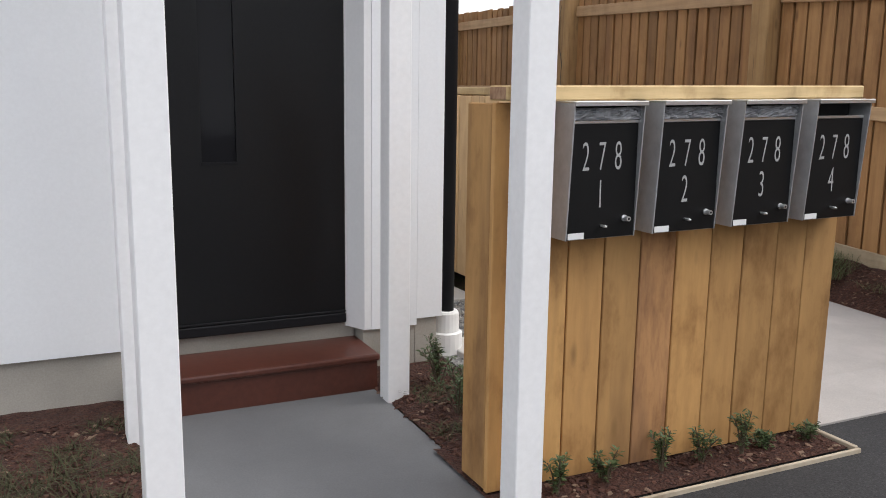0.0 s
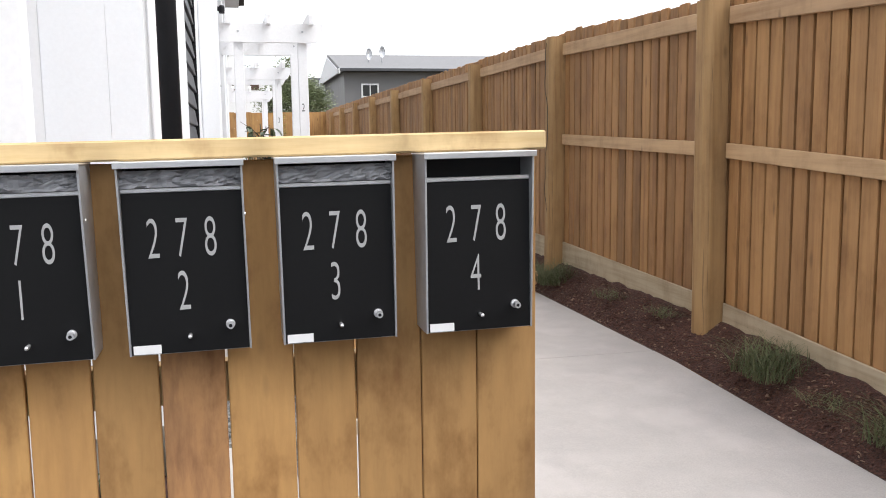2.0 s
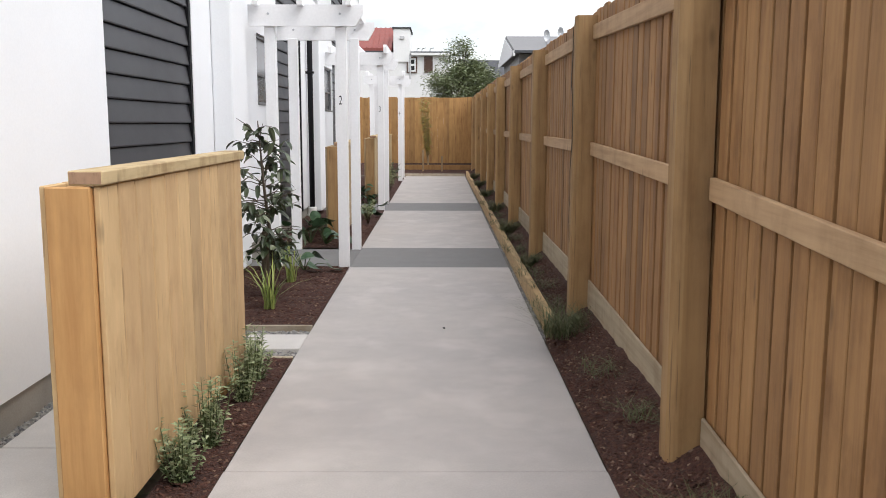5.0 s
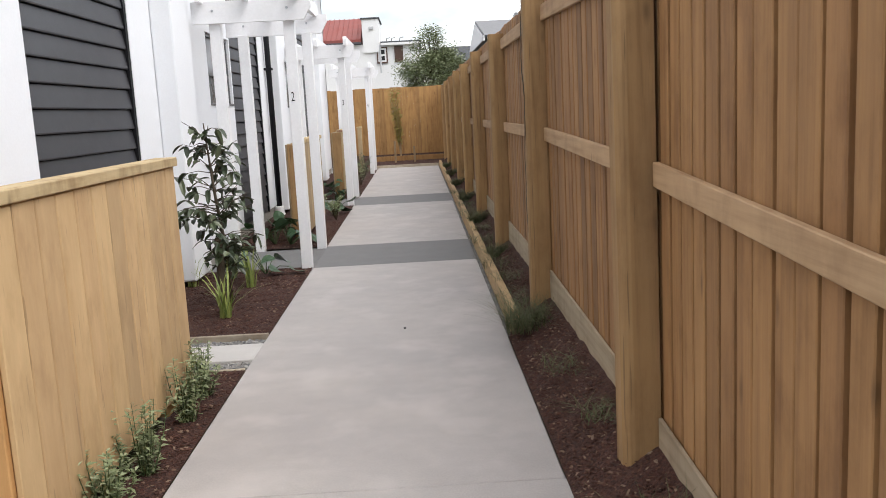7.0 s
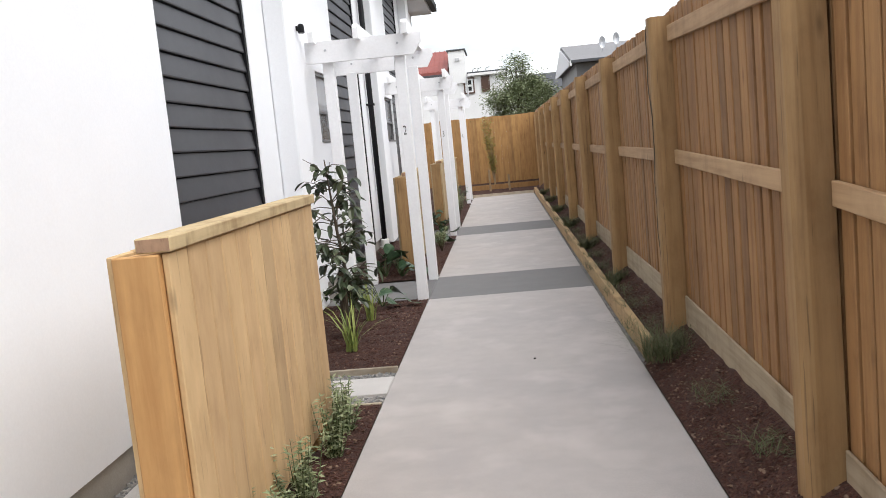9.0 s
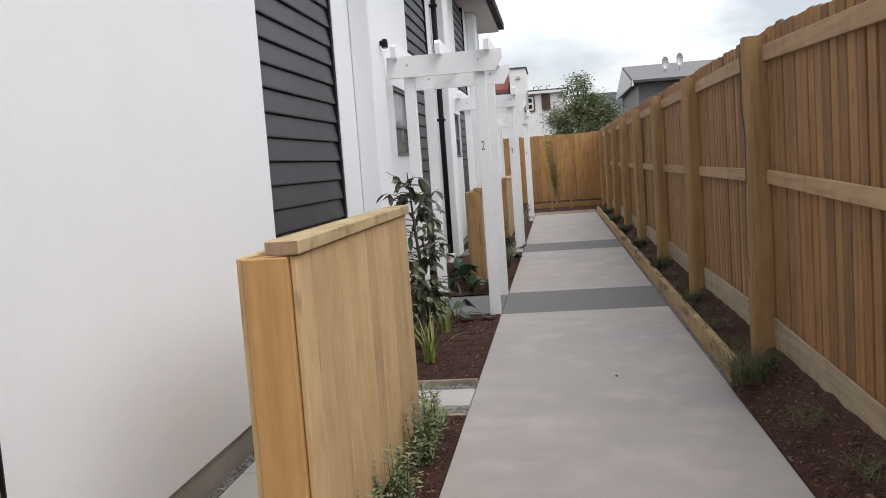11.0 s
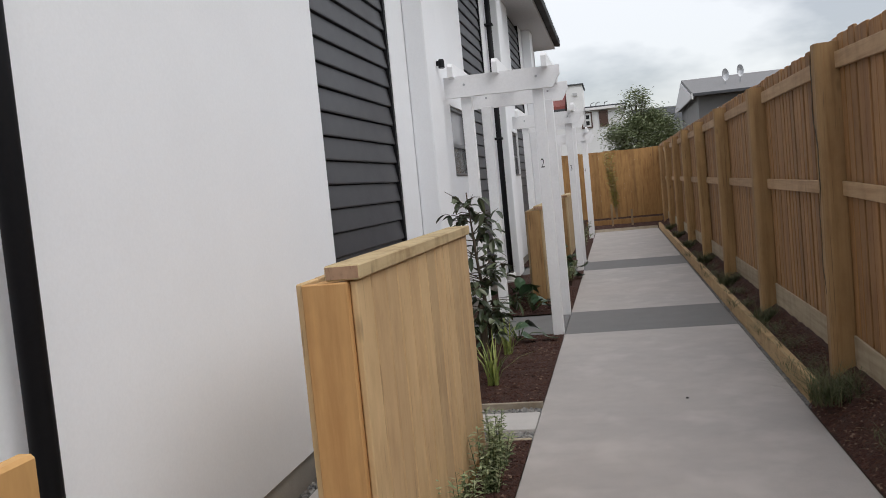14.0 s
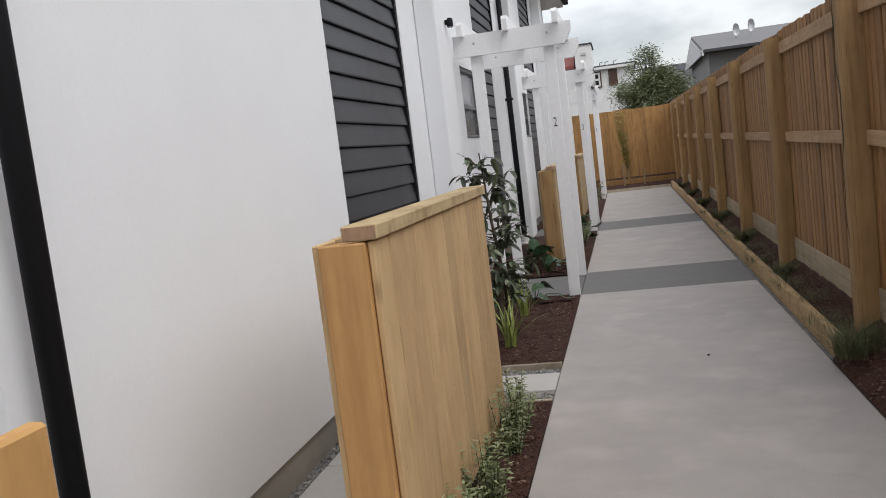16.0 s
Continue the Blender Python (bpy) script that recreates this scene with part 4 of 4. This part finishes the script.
def shrub(x, y, z, height, spread, count, leaf, material, label, seed, group="small shrubs"):
    r = random.Random(seed)
    ob = thing("shrub", label, "shrub", (x, y, z), group)
    bm, leaves = bmesh.new(), []
    for _ in range(max(4, count // 40)):
        a, reach = r.uniform(0, 6.28), spread * r.uniform(0.2, 1.0)
        top = Vector((math.cos(a) * reach, math.sin(a) * reach, height * r.uniform(0.55, 1.0)))
        mid = top * 0.5 + Vector((0, 0, height * 0.12))
        pts = [Vector((0, 0, -0.02)), mid, top]
        add_tube(bm, pts, [0.004, 0.003, 0.0015], 5)
        for _ in range(40):
            u = r.uniform(0.15, 1.0) ** 0.8
            p = pts[0].lerp(mid, u * 2) if u < 0.5 else mid.lerp(top, u * 2 - 1)
            d, s = any_dir(r, 0.5)
            leaves.append((p + d * leaf * 0.3, d, s, leaf * r.uniform(0.6, 1.2), leaf * r.uniform(0.3, 0.45), r.uniform(0, 0.3)))
    part("stem", bm, M_BARK, ob)
    part("foliage", leaf_mesh("foliage", leaves, material), None, ob)


def spray(x, y, z, height, spread, stems, material, label, seed, group):
    """A shrub of upright stems, each set with narrow leaves all the way up."""
    r = random.Random(seed)
    ob = thing("shrub", label, "shrub", (x, y, z), group)
    bm, leaves = bmesh.new(), []
    for _ in range(stems):
        a, reach = r.uniform(0, 6.28), spread * r.uniform(0.15, 1.0)
        top = Vector((math.cos(a) * reach, math.sin(a) * reach, height * r.uniform(0.3, 1.0) ** 0.8))
        mid = Vector((top.x * 0.75, top.y * 0.75, top.z * 0.5))
        root = Vector((top.x * 0.25, top.y * 0.25, -0.02))
        add_tube(bm, [root, mid, top], [0.003, 0.002, 0.001], 4)
        for i in range(34):
            u = (i + r.random()) / 34
            p = root.lerp(mid, u * 2) if u < 0.5 else mid.lerp(top, u * 2 - 1)
            d, s = any_dir(r, 0.45)
            leaves.append((p, d, s, r.uniform(0.022, 0.042), r.uniform(0.009, 0.015), r.uniform(0, 0.3)))
    part("stem", bm, M_LEAF_GREEN, ob)
    part("foliage", leaf_mesh("foliage", leaves, material), None, ob)


def tussock(x, y, z, height, spread, count, material, label, seed, width=0.006, name="grass_tussock", foot=0.25):
    r = random.Random(seed)
    ob = thing(name, label, "grass", (x, y, z), "grass tussocks")
    verts, faces = [], []
    for _ in range(count):
        a, reach, hh = r.uniform(0, 6.28), spread * r.uniform(0.1, 1.0), height * r.uniform(0.5, 1.0)
        root = Vector((r.uniform(-foot, foot) * spread, r.uniform(-foot, foot) * spread, 0))
        out = Vector((math.cos(a), math.sin(a), 0))
        side = Vector((-out.y, out.x, 0)) * width / 2
        k = len(verts)
        for i, u in enumerate((0, 0.35, 0.7, 1.0)):
            p = root + out * reach * u ** 1.7 + Vector((0, 0, hh * (u - 0.25 * u ** 3)))
            wd = 1 - u ** 2 * 0.95
            verts += [tuple(p - side * wd), tuple(p + side * wd)]
            if i:
                faces.append((k + 2 * i - 2, k + 2 * i - 1, k + 2 * i + 1, k + 2 * i))
    part("tuft", raw_mesh("tuft", verts, faces, material), None, ob)


def young_tree(x, y, z, seed=3):
    r = random.Random(seed)
    ob = thing("young_tree", "young staked tree with dark glossy leaves in the mulch bed", "tree", (x, y, z))
    bm, leaves = bmesh.new(), []
    trunk = [Vector((0, 0, -0.03)), Vector((0.0, 0.0, 0.35)), Vector((-0.05, 0.01, 0.8)), Vector((-0.08, 0.0, 1.27))]
    add_tube(bm, trunk, [0.016, 0.014, 0.010, 0.004], 8)
    for _ in range(70):
        u = 0.22 + 0.74 * r.random()
        i = min(2, int(u * 3))
        p = trunk[i].lerp(trunk[i + 1], u * 3 - i)
        d, s = any_dir(r, 0.35)
        ln = (0.30 - 0.30 * abs(u - 0.6)) * r.uniform(0.6, 1.1)
        q = p + d * ln
        add_tube(bm, [p, p.lerp(q, 0.5) + Vector((0, 0, 0.015)), q], [0.004, 0.003, 0.0015], 5)
        for _ in range(4):
            b = p.lerp(q, r.uniform(0.25, 1.0))
            d2, s2 = any_dir(r, -0.45)
            d2 = (d2 + d * 0.45).normalized()
            s2 = d2.cross(Vector((r.uniform(-.5, .5), r.uniform(-.5, .5), 1))).normalized()
            leaves.append((b, d2, s2, r.uniform(0.068, 0.102), r.uniform(0.034, 0.048), r.uniform(0.1, 0.6)))
    part("trunk", bm, M_BARK, ob, smooth=True)
    part("crown", oval_leaves("crown", leaves, M_LEAF_DARK), None, ob)
    st = thing("tree_stake", "dark round timber stake beside the young tree", "stake", (x - 0.04, y - 0.05, z))
    part("pole", add_tube(bmesh.new(), [(0, 0, -0.05), (0, 0, 0.46), (0, 0, 0.48)], [0.03, 0.028, 0.022], 12), M_BARK, st)


young_tree(2.09, 7.6, 0.0)
tussock(2.15, 7.14, 0.0, 0.46, 0.34, 26, M_FLAX, "yellow-green flax tussock in the mulch bed", 11, 0.014, "flax", 0.1)
tussock(2.13, 8.15, 0.0, 0.50, 0.22, 22, M_FLAX, "arching flax tussock beyond the young tree", 12, 0.014, "flax", 0.12)
tussock(1.64, 8.3, 0.0, 0.34, 0.16, 16, M_FLAX, "small flax tussock by the wall", 13, 0.012, "flax")
for i, (x, y, hh, sp) in enumerate(((2.385, 4.26, 0.30, 0.10), (2.40, 4.60, 0.36, 0.10), (2.41, 5.16, 0.34, 0.09), (2.40, 5.50, 0.34, 0.09))):
    spray(x, y, 0.0, hh * 0.82, sp * 1.15, 21, M_LEAF_GREY, "small grey-green shrub in mulch beside the screen", 40 + i, "shrubs beside the screen")
for i, (x, hh) in enumerate(((1.31, 0.15), (1.50, 0.13), (1.71, 0.16), (1.88, 0.14), (2.05, 0.21), (2.17, 0.07), (2.36, 0.07))):
    shrub(x, 2.055 + 0.01 * (i % 2), -0.1, hh * 0.9, 0.06, 240, 0.022, M_LEAF_GREEN, "small green shrub below the mailboxes", 60 + i, "shrubs below the mailboxes")
for i, (x, y, hh) in enumerate(((1.32, 2.75, 0.2), (1.38, 3.05, 0.22), (-0.35, 2.3, 0.2), (-0.1, 2.05, 0.16), (1.28, 2.45, 0.12))):
    shrub(x, y, -0.09, hh, 0.11, 360, 0.026, M_LEAF_GREEN, "small green shrub in the front mulch bed", 80 + i, "shrubs in the front beds")
for i, (x, y, s) in enumerate(((-0.10, 2.68, 0.8), (0.10, 2.76, 0.5), (-0.02, 2.9, 0.45), (-0.35, 2.5, 0.9), (-0.25, 3.1, 0.4), (-0.2, 2.2, 0.9), (-0.45, 2.9, 0.6), (0.04, 2.45, 0.6), (-0.5, 2.3, 0.7), (0.12, 3.1, 0.4), (-0.3, 2.75, 0.6), (1.3, 2.95, 0.5), (1.22, 2.6, 0.4))):
    tussock(x, y, low_h(x, y) - 0.005, 0.10 * s, 0.24 * s, int(260 * s), M_MOSS, "low mossy green grass tuft in the front bed", 90 + i, 0.004, foot=0.7)
for i, (x, y, s) in enumerate(((4.06, 3.5, 1.0), (4.03, 6.1, 1.0), (4.06, 8.35, 0.7), (4.07, 10.5, 0.8), (4.07, 12.7, 0.8), (4.07, 15.0, 0.8), (4.07, 17.2, 0.8), (4.07, 19.4, 0.8), (4.08, 2.7, 0.9))):
    tussock(x, y, slope_h(x, y), 0.22 * s, 0.34 * s, int(480 * s), M_SEDGE, "soft dark brown-green sedge at the fence foot", 100 + i, 0.0034, foot=0.4)
for i, (x, y, s) in enumerate(((4.06, 6.7, 0.8), (4.09, 7.3, 0.7), (4.07, 7.9, 0.8), (4.07, 9.1, 0.8), (4.09, 9.8, 0.7), (4.07, 11.3, 0.8), (4.08, 12.0, 0.7), (4.07, 13.7, 0.8), (4.1, 5.2, 0.6), (4.07, 3.1, 0.5), (4.12, 4.55, 0.5))):
    tussock(x, y, slope_h(x, y), 0.12 * s, 0.36 * s, int(240 * s), M_SEDGE, "low sprawling dark sedge in the fence bed", 160 + i, 0.003, foot=0.6)


def leaf_blade(size):
    bm = bmesh.new()
    vs = [bm.verts.new((size * (0.5 + 0.55 * math.cos(t)), size * 0.42 * math.sin(t), size * 0.10 * math.cos(2 * t))) for t in (i * math.pi / 6 for i in range(12))]
    c = bm.verts.new((size * 0.45, 0, -size * 0.06))
    for i in range(12):
        bm.faces.new((c, vs[i], vs[(i + 1) % 12]))
    return mesh_of(bm, M_LEAF_BROAD, "leaf")


BLADES = [leaf_blade(s) for s in (0.11, 0.14, 0.17)]


def broadleaf(x, y, z, n, seed, label="low plant with large rounded dark leaves"):
    r = random.Random(seed)
    ob = thing("broadleaf_plant", label, "plant", (x, y, z), "broadleaf plants")
    for _ in range(n):
        a, reach = r.uniform(0, 6.28), r.uniform(0.05, 0.24)
        top = Vector((math.cos(a) * reach, math.sin(a) * reach, r.uniform(0.06, 0.24)))
        lf = part("leaf", r.choice(BLADES), None, ob, at=top)
        lf.rotation_euler = (r.uniform(-.6, .6), r.uniform(-.6, .6), a)
        part("stem", add_tube(bmesh.new(), [Vector((0, 0, -0.01)), top * 0.6 + Vector((0, 0, 0.03)), top], [0.005, 0.004, 0.003], 5), M_LEAF_GREEN, ob)


for i, (x, y) in enumerate(((2.12, 10.35), (1.95, 10.45), (2.15, 8.7), (1.9, 8.55), (2.2, 15.3), (2.35, 12.9))):
    broadleaf(x, y, 0.0, 13 if y > 9 else 8, 130 + i)
shrub(2.42, 12.2, 0.0, 0.32, 0.16, 400, 0.04, M_LEAF_GREY, "grey-green shrub at the far path edge", 150, "far shrubs")
shrub(2.40, 17.4, 0.0, 0.45, 0.22, 400, 0.05, M_LEAF_GREY, "grey-green shrub at the far path edge", 151, "far shrubs")
shrub(2.36, 19.2, 0.0, 0.5, 0.25, 400, 0.05, M_LEAF_GREEN, "green shrub at the far path edge", 152, "far shrubs")


def bamboo(x, y, seed):
    r = random.Random(seed)
    ob = thing("slender_tree", "slender yellow-green sapling before the end fence", "tree", (x, y, 0.05), "saplings")
    bm, leaves = bmesh.new(), []
    for _ in range(6):
        top = Vector((r.uniform(-.22, .22), r.uniform(-.1, .1), r.uniform(1.2, 1.85)))
        add_tube(bm, [Vector((0, 0, -0.05)), top * 0.5, top], [0.01, 0.007, 0.003], 6)
        for _ in range(120):
            p = top * r.uniform(0.3, 1.0)
            d, s = any_dir(r, 0.3)
            leaves.append((p, d, s, r.uniform(0.08, 0.14), 0.028, 0.2))
    part("stem", bm, M_STAKE, ob)
    part("crown", leaf_mesh("crown", leaves, M_BAMBOO), None, ob)


bamboo(3.05, 23.5, 7)
for x, tall in ((2.92, 0.6), (3.38, 0.45)):
    st = thing("tree_stake", "pale square timber stake before the end fence", "stake", (x, 22.6, 0.0), "stakes")
    part("pole", boxes((-0.025, 0.025, -0.025, 0.025, 0.0, tall), bevel=0.004), M_STAKE, st)


# ---- beyond the fences ----
def far_window(parent, x0, x1, y, z0, z1, frame_mat):
    w = part("window", boxes((x0, x1, y - 0.06, y - 0.001, z0, z1)), frame_mat, parent)
    part("pane", boxes((x0 + 0.08, (x0 + x1) / 2 - 0.03, y - 0.075, y - 0.061, z0 + 0.08, z1 - 0.08)), M_GLASS, w)
    part("pane", boxes(((x0 + x1) / 2 + 0.03, x1 - 0.08, y - 0.075, y - 0.061, z0 + 0.08, z1 - 0.08)), M_GLASS, w)


villa = thing("white_house", "old white weatherboard house with a rust-red roof behind the end fence", "house")
part("wall", boxes((-2.0, 3.8, 45, 53, -0.16, 4.6)), M_WEATHER, villa)
part("roof", boxes((1.92, 3.92, 44.8, 53.2, 4.602, 4.69), (-2.2, 1.0, 44.8, 53.2, 4.602, 4.72), bevel=0.02), M_ROOF, villa)
part("fascia", boxes((1.95, 3.86, 44.76, 44.798, 4.50, 4.62)), M_WEATHER, villa)
bm = bmesh.new()
add_prism(bm, [(45.0, 4.722), (45.0, 4.86), (48.2, 6.15), (51.5, 4.86), (51.5, 4.722)], "x", -2.1, 0.98)
part("gable_roof", bm, M_RUST, villa, "rust-red corrugated roof")
for k in range(12):
    bm = bmesh.new()
    add_prism(bm, [(45.02, 4.872), (45.02, 4.905), (48.2, 6.19), (48.2, 6.155)], "x", -2.0 + 0.25 * k, -1.96 + 0.25 * k)
    part("roof_rib", bm, M_RUST, villa)
part("dormer", boxes((1.08, 1.88, 44.9, 48, 4.2, 5.78)), M_WEATHER, villa)
part("dormer_roof", boxes((1.02, 1.94, 44.84, 48.1, 5.782, 5.85)), M_ROOF, villa)
part("vent", boxes((1.4, 1.62, 44.82, 44.899, 5.28, 5.42), bevel=0.01), M_SOFFIT, villa, "small grey wall vent")
part("downpipe", add_tube(bmesh.new(), [(1.9, 44.86, 3.2), (1.9, 44.86, 4.5)], [0.04, 0.04], 8), M_SOFFIT, villa)
for x in (2.2, 2.45, 2.85):
    part("aerial", add_tube(bmesh.new(), [(x, 45.4, 4.69), (x + 0.03, 45.4, 4.86), (x + 0.2, 45.4, 4.9)], [0.02, 0.018, 0.012], 6), M_BLACK, villa)
w = part("window", boxes((1.72, 1.78, 44.93, 44.999, 3.66, 4.44), (2.18, 2.24, 44.93, 44.999, 3.66, 4.44), (1.78, 2.18, 44.93, 44.999, 3.66, 3.72), (1.78, 2.18, 44.93, 44.999, 4.38, 4.44)), M_SASH, villa, "dark-framed sash window")
part("sash", boxes((1.782, 2.178, 44.95, 44.999, 3.722, 4.378)), M_WEATHER, w, "white sash")
for z in (3.8, 4.1):
    part("pane", boxes((1.86, 2.1, 44.94, 44.949, z, z + 0.2)), M_GLASS, w)
w = part("window", boxes((2.58, 2.63, 44.93, 44.999, 3.68, 4.46), (2.95, 3.0, 44.93, 44.999, 3.68, 4.46), (2.63, 2.95, 44.93, 44.999, 3.68, 3.73), (2.63, 2.95, 44.93, 44.999, 4.41, 4.46)), M_SASH, villa, "dark-framed single window")
part("pane", boxes((2.632, 2.948, 44.95, 44.999, 3.732, 4.408)), M_SASH, w, "brown blind behind glass")

grey = thing("grey_house", "grey weatherboard house with a pale gable and two satellite dishes", "house")
part("wall", boxes((7.25, 17, 45, 55, -0.16, 4.6)), M_GREYWALL, grey)
bm = bmesh.new()
add_prism(bm, [(44.3, 4.62), (44.3, 4.72), (50, 5.92), (55.7, 4.72), (55.7, 4.62)], "x", 6.95, 17.4)
part("roof", bm, M_GREYROOF, grey)
part("fascia", boxes((6.95, 17.4, 44.24, 44.298, 4.59, 4.71)), M_ROOF, grey, "dark gutter along the eave")
bm = bmesh.new()
add_prism(bm, [(44.9, 4.5), (44.9, 4.69), (50, 5.76), (55.1, 4.69), (55.1, 4.5)], "x", 6.89, 6.948)
part("gable", bm, M_SOFFIT, grey, "pale gable boards")
part("barge_board", boxes((6.9, 6.97, 44.26, 44.4, 4.45, 4.72)), M_WEATHER, grey)
far_window(grey, 8.1, 9.0, 45, 3.3, 4.0, M_WEATHER)
for x, z in ((8.75, 5.3), (9.45, 5.42)):
    d = part("satellite_dish", add_tube(bmesh.new(), [(x, 46.7, z - 0.2), (x, 46.6, z + 0.15)], [0.03, 0.03], 6), M_STEEL, grey)
    bm = bmesh.new()
    rings = []
    for rr, dep in ((0.02, 0.09), (0.2, 0.05), (0.3, 0.0)):
        rings.append([bm.verts.new((x + rr * 0.55 * math.cos(k * math.pi / 6), 46.4 + dep, z + 0.32 + rr * math.sin(k * math.pi / 6))) for k in range(12)])
    for a, b in zip(rings, rings[1:]):
        for k in range(12):
            bm.faces.new((a[k], a[(k + 1) % 12], b[(k + 1) % 12], b[k]))
    part("reflector", bm, M_STEEL, d)
low = thing("low_house", "low house with a grey tiled roof between the trees", "house")
part("wall", boxes((4.9, 9.5, 58, 64, -0.16, 3.6)), M_WEATHER, low)
bm = bmesh.new()
add_prism(bm, [(57.6, 3.602), (61, 5.4), (64.4, 3.602)], "x", 4.6, 9.8)
part("roof", bm, M_ROOF, low)


def far_tree(x, y, top, spread, seed, count=20000):
    r = random.Random(seed)
    ob = thing("garden_tree", "leafy garden tree with a few pale blossoms behind the end fence", "tree", (x, y, -0.16))
    bm, leaves, buds = bmesh.new(), [], []
    add_tube(bm, [(0, 0, 0), (0.05, 0, top * 0.3), (0, 0.05, top * 0.6)], [0.14, 0.1, 0.06], 8)
    tips, twigs = [], []
    for _ in range(64):
        a = r.uniform(0, 6.28)
        hgt = r.uniform(0.45, 0.76) + 0.04 * math.cos(a)
        reach = spread * math.sqrt(max(0.08, 1 - ((hgt - 0.5) / 0.36) ** 2)) * r.uniform(0.35, 1.0)
        p = Vector((math.cos(a) * reach, math.sin(a) * reach, top * hgt))
        add_tube(bm, [(0, 0, top * hgt * 0.45), p * 0.6 + Vector((0, 0, top * 0.12)), p], [0.03, 0.016, 0.006], 5)
        tips.append(p)
    for _ in range(26):
        a, hgt = r.uniform(0, 6.28), r.uniform(0.78, 1.0)
        reach = spread * 0.62 * (1.15 - hgt) / 0.35 * r.uniform(0.2, 1.0)
        p = Vector((math.cos(a) * reach - 0.1, math.sin(a) * reach, top * hgt))
        add_tube(bm, [(0, 0, top * 0.55), p * 0.7 + Vector((0, 0, top * 0.18)), p], [0.022, 0.012, 0.005], 5)
        twigs.append(p)
    for k in range(count):
        loose = k % 12 == 0
        c = r.choice(twigs if loose else tips)
        p = c + Vector((r.gauss(0, .2), r.gauss(0, .2), r.gauss(0, .15))) * spread * (0.6 if loose else 0.75)
        d, s = any_dir(r, 0.2)
        leaves.append((p, d, s, r.uniform(0.10, 0.18), r.uniform(0.06, 0.10), 0.2))
    for _ in range(24):
        p = r.choice(tips) + Vector((r.gauss(0, .25), -abs(r.gauss(0.2, .25)), r.gauss(0, .22))) * spread * 0.75
        d, s = any_dir(r, 0.2)
        buds.append((p, d, s, 0.12, 0.1, 0))
    part("trunk", bm, M_BARK, ob)
    part("crown", leaf_mesh("crown", leaves, M_FARLEAF), None, ob)
    part("blossom", leaf_mesh("blossoms", buds, M_BLOSSOM), None, ob)


far_tree(4.3, 40, 4.85, 1.62, 5, 14500)

# an unseen house added behind the camera closes the yard
opp = thing("opposite_house", "unseen plain pale house added across the driveway", "house")
part("wall", boxes((-12, 14, -21, -16, -0.16, 4.5)), M_WEATHER, opp)
bm = bmesh.new()
add_prism(bm, [(-21.5, 4.5), (-18.5, 6.2), (-15.5, 4.5)], "x", -12.5, 14.5)
part("roof", bm, M_ROOF, opp)

st = thing("stone_chip", "small dark stone chip lying on the path", "stone", (3.335, 6.575, 0.0))
part("stone", boxes((-0.007, 0.008, -0.005, 0.005, 0.0, 0.007), bevel=0.002), M_GAP, st)
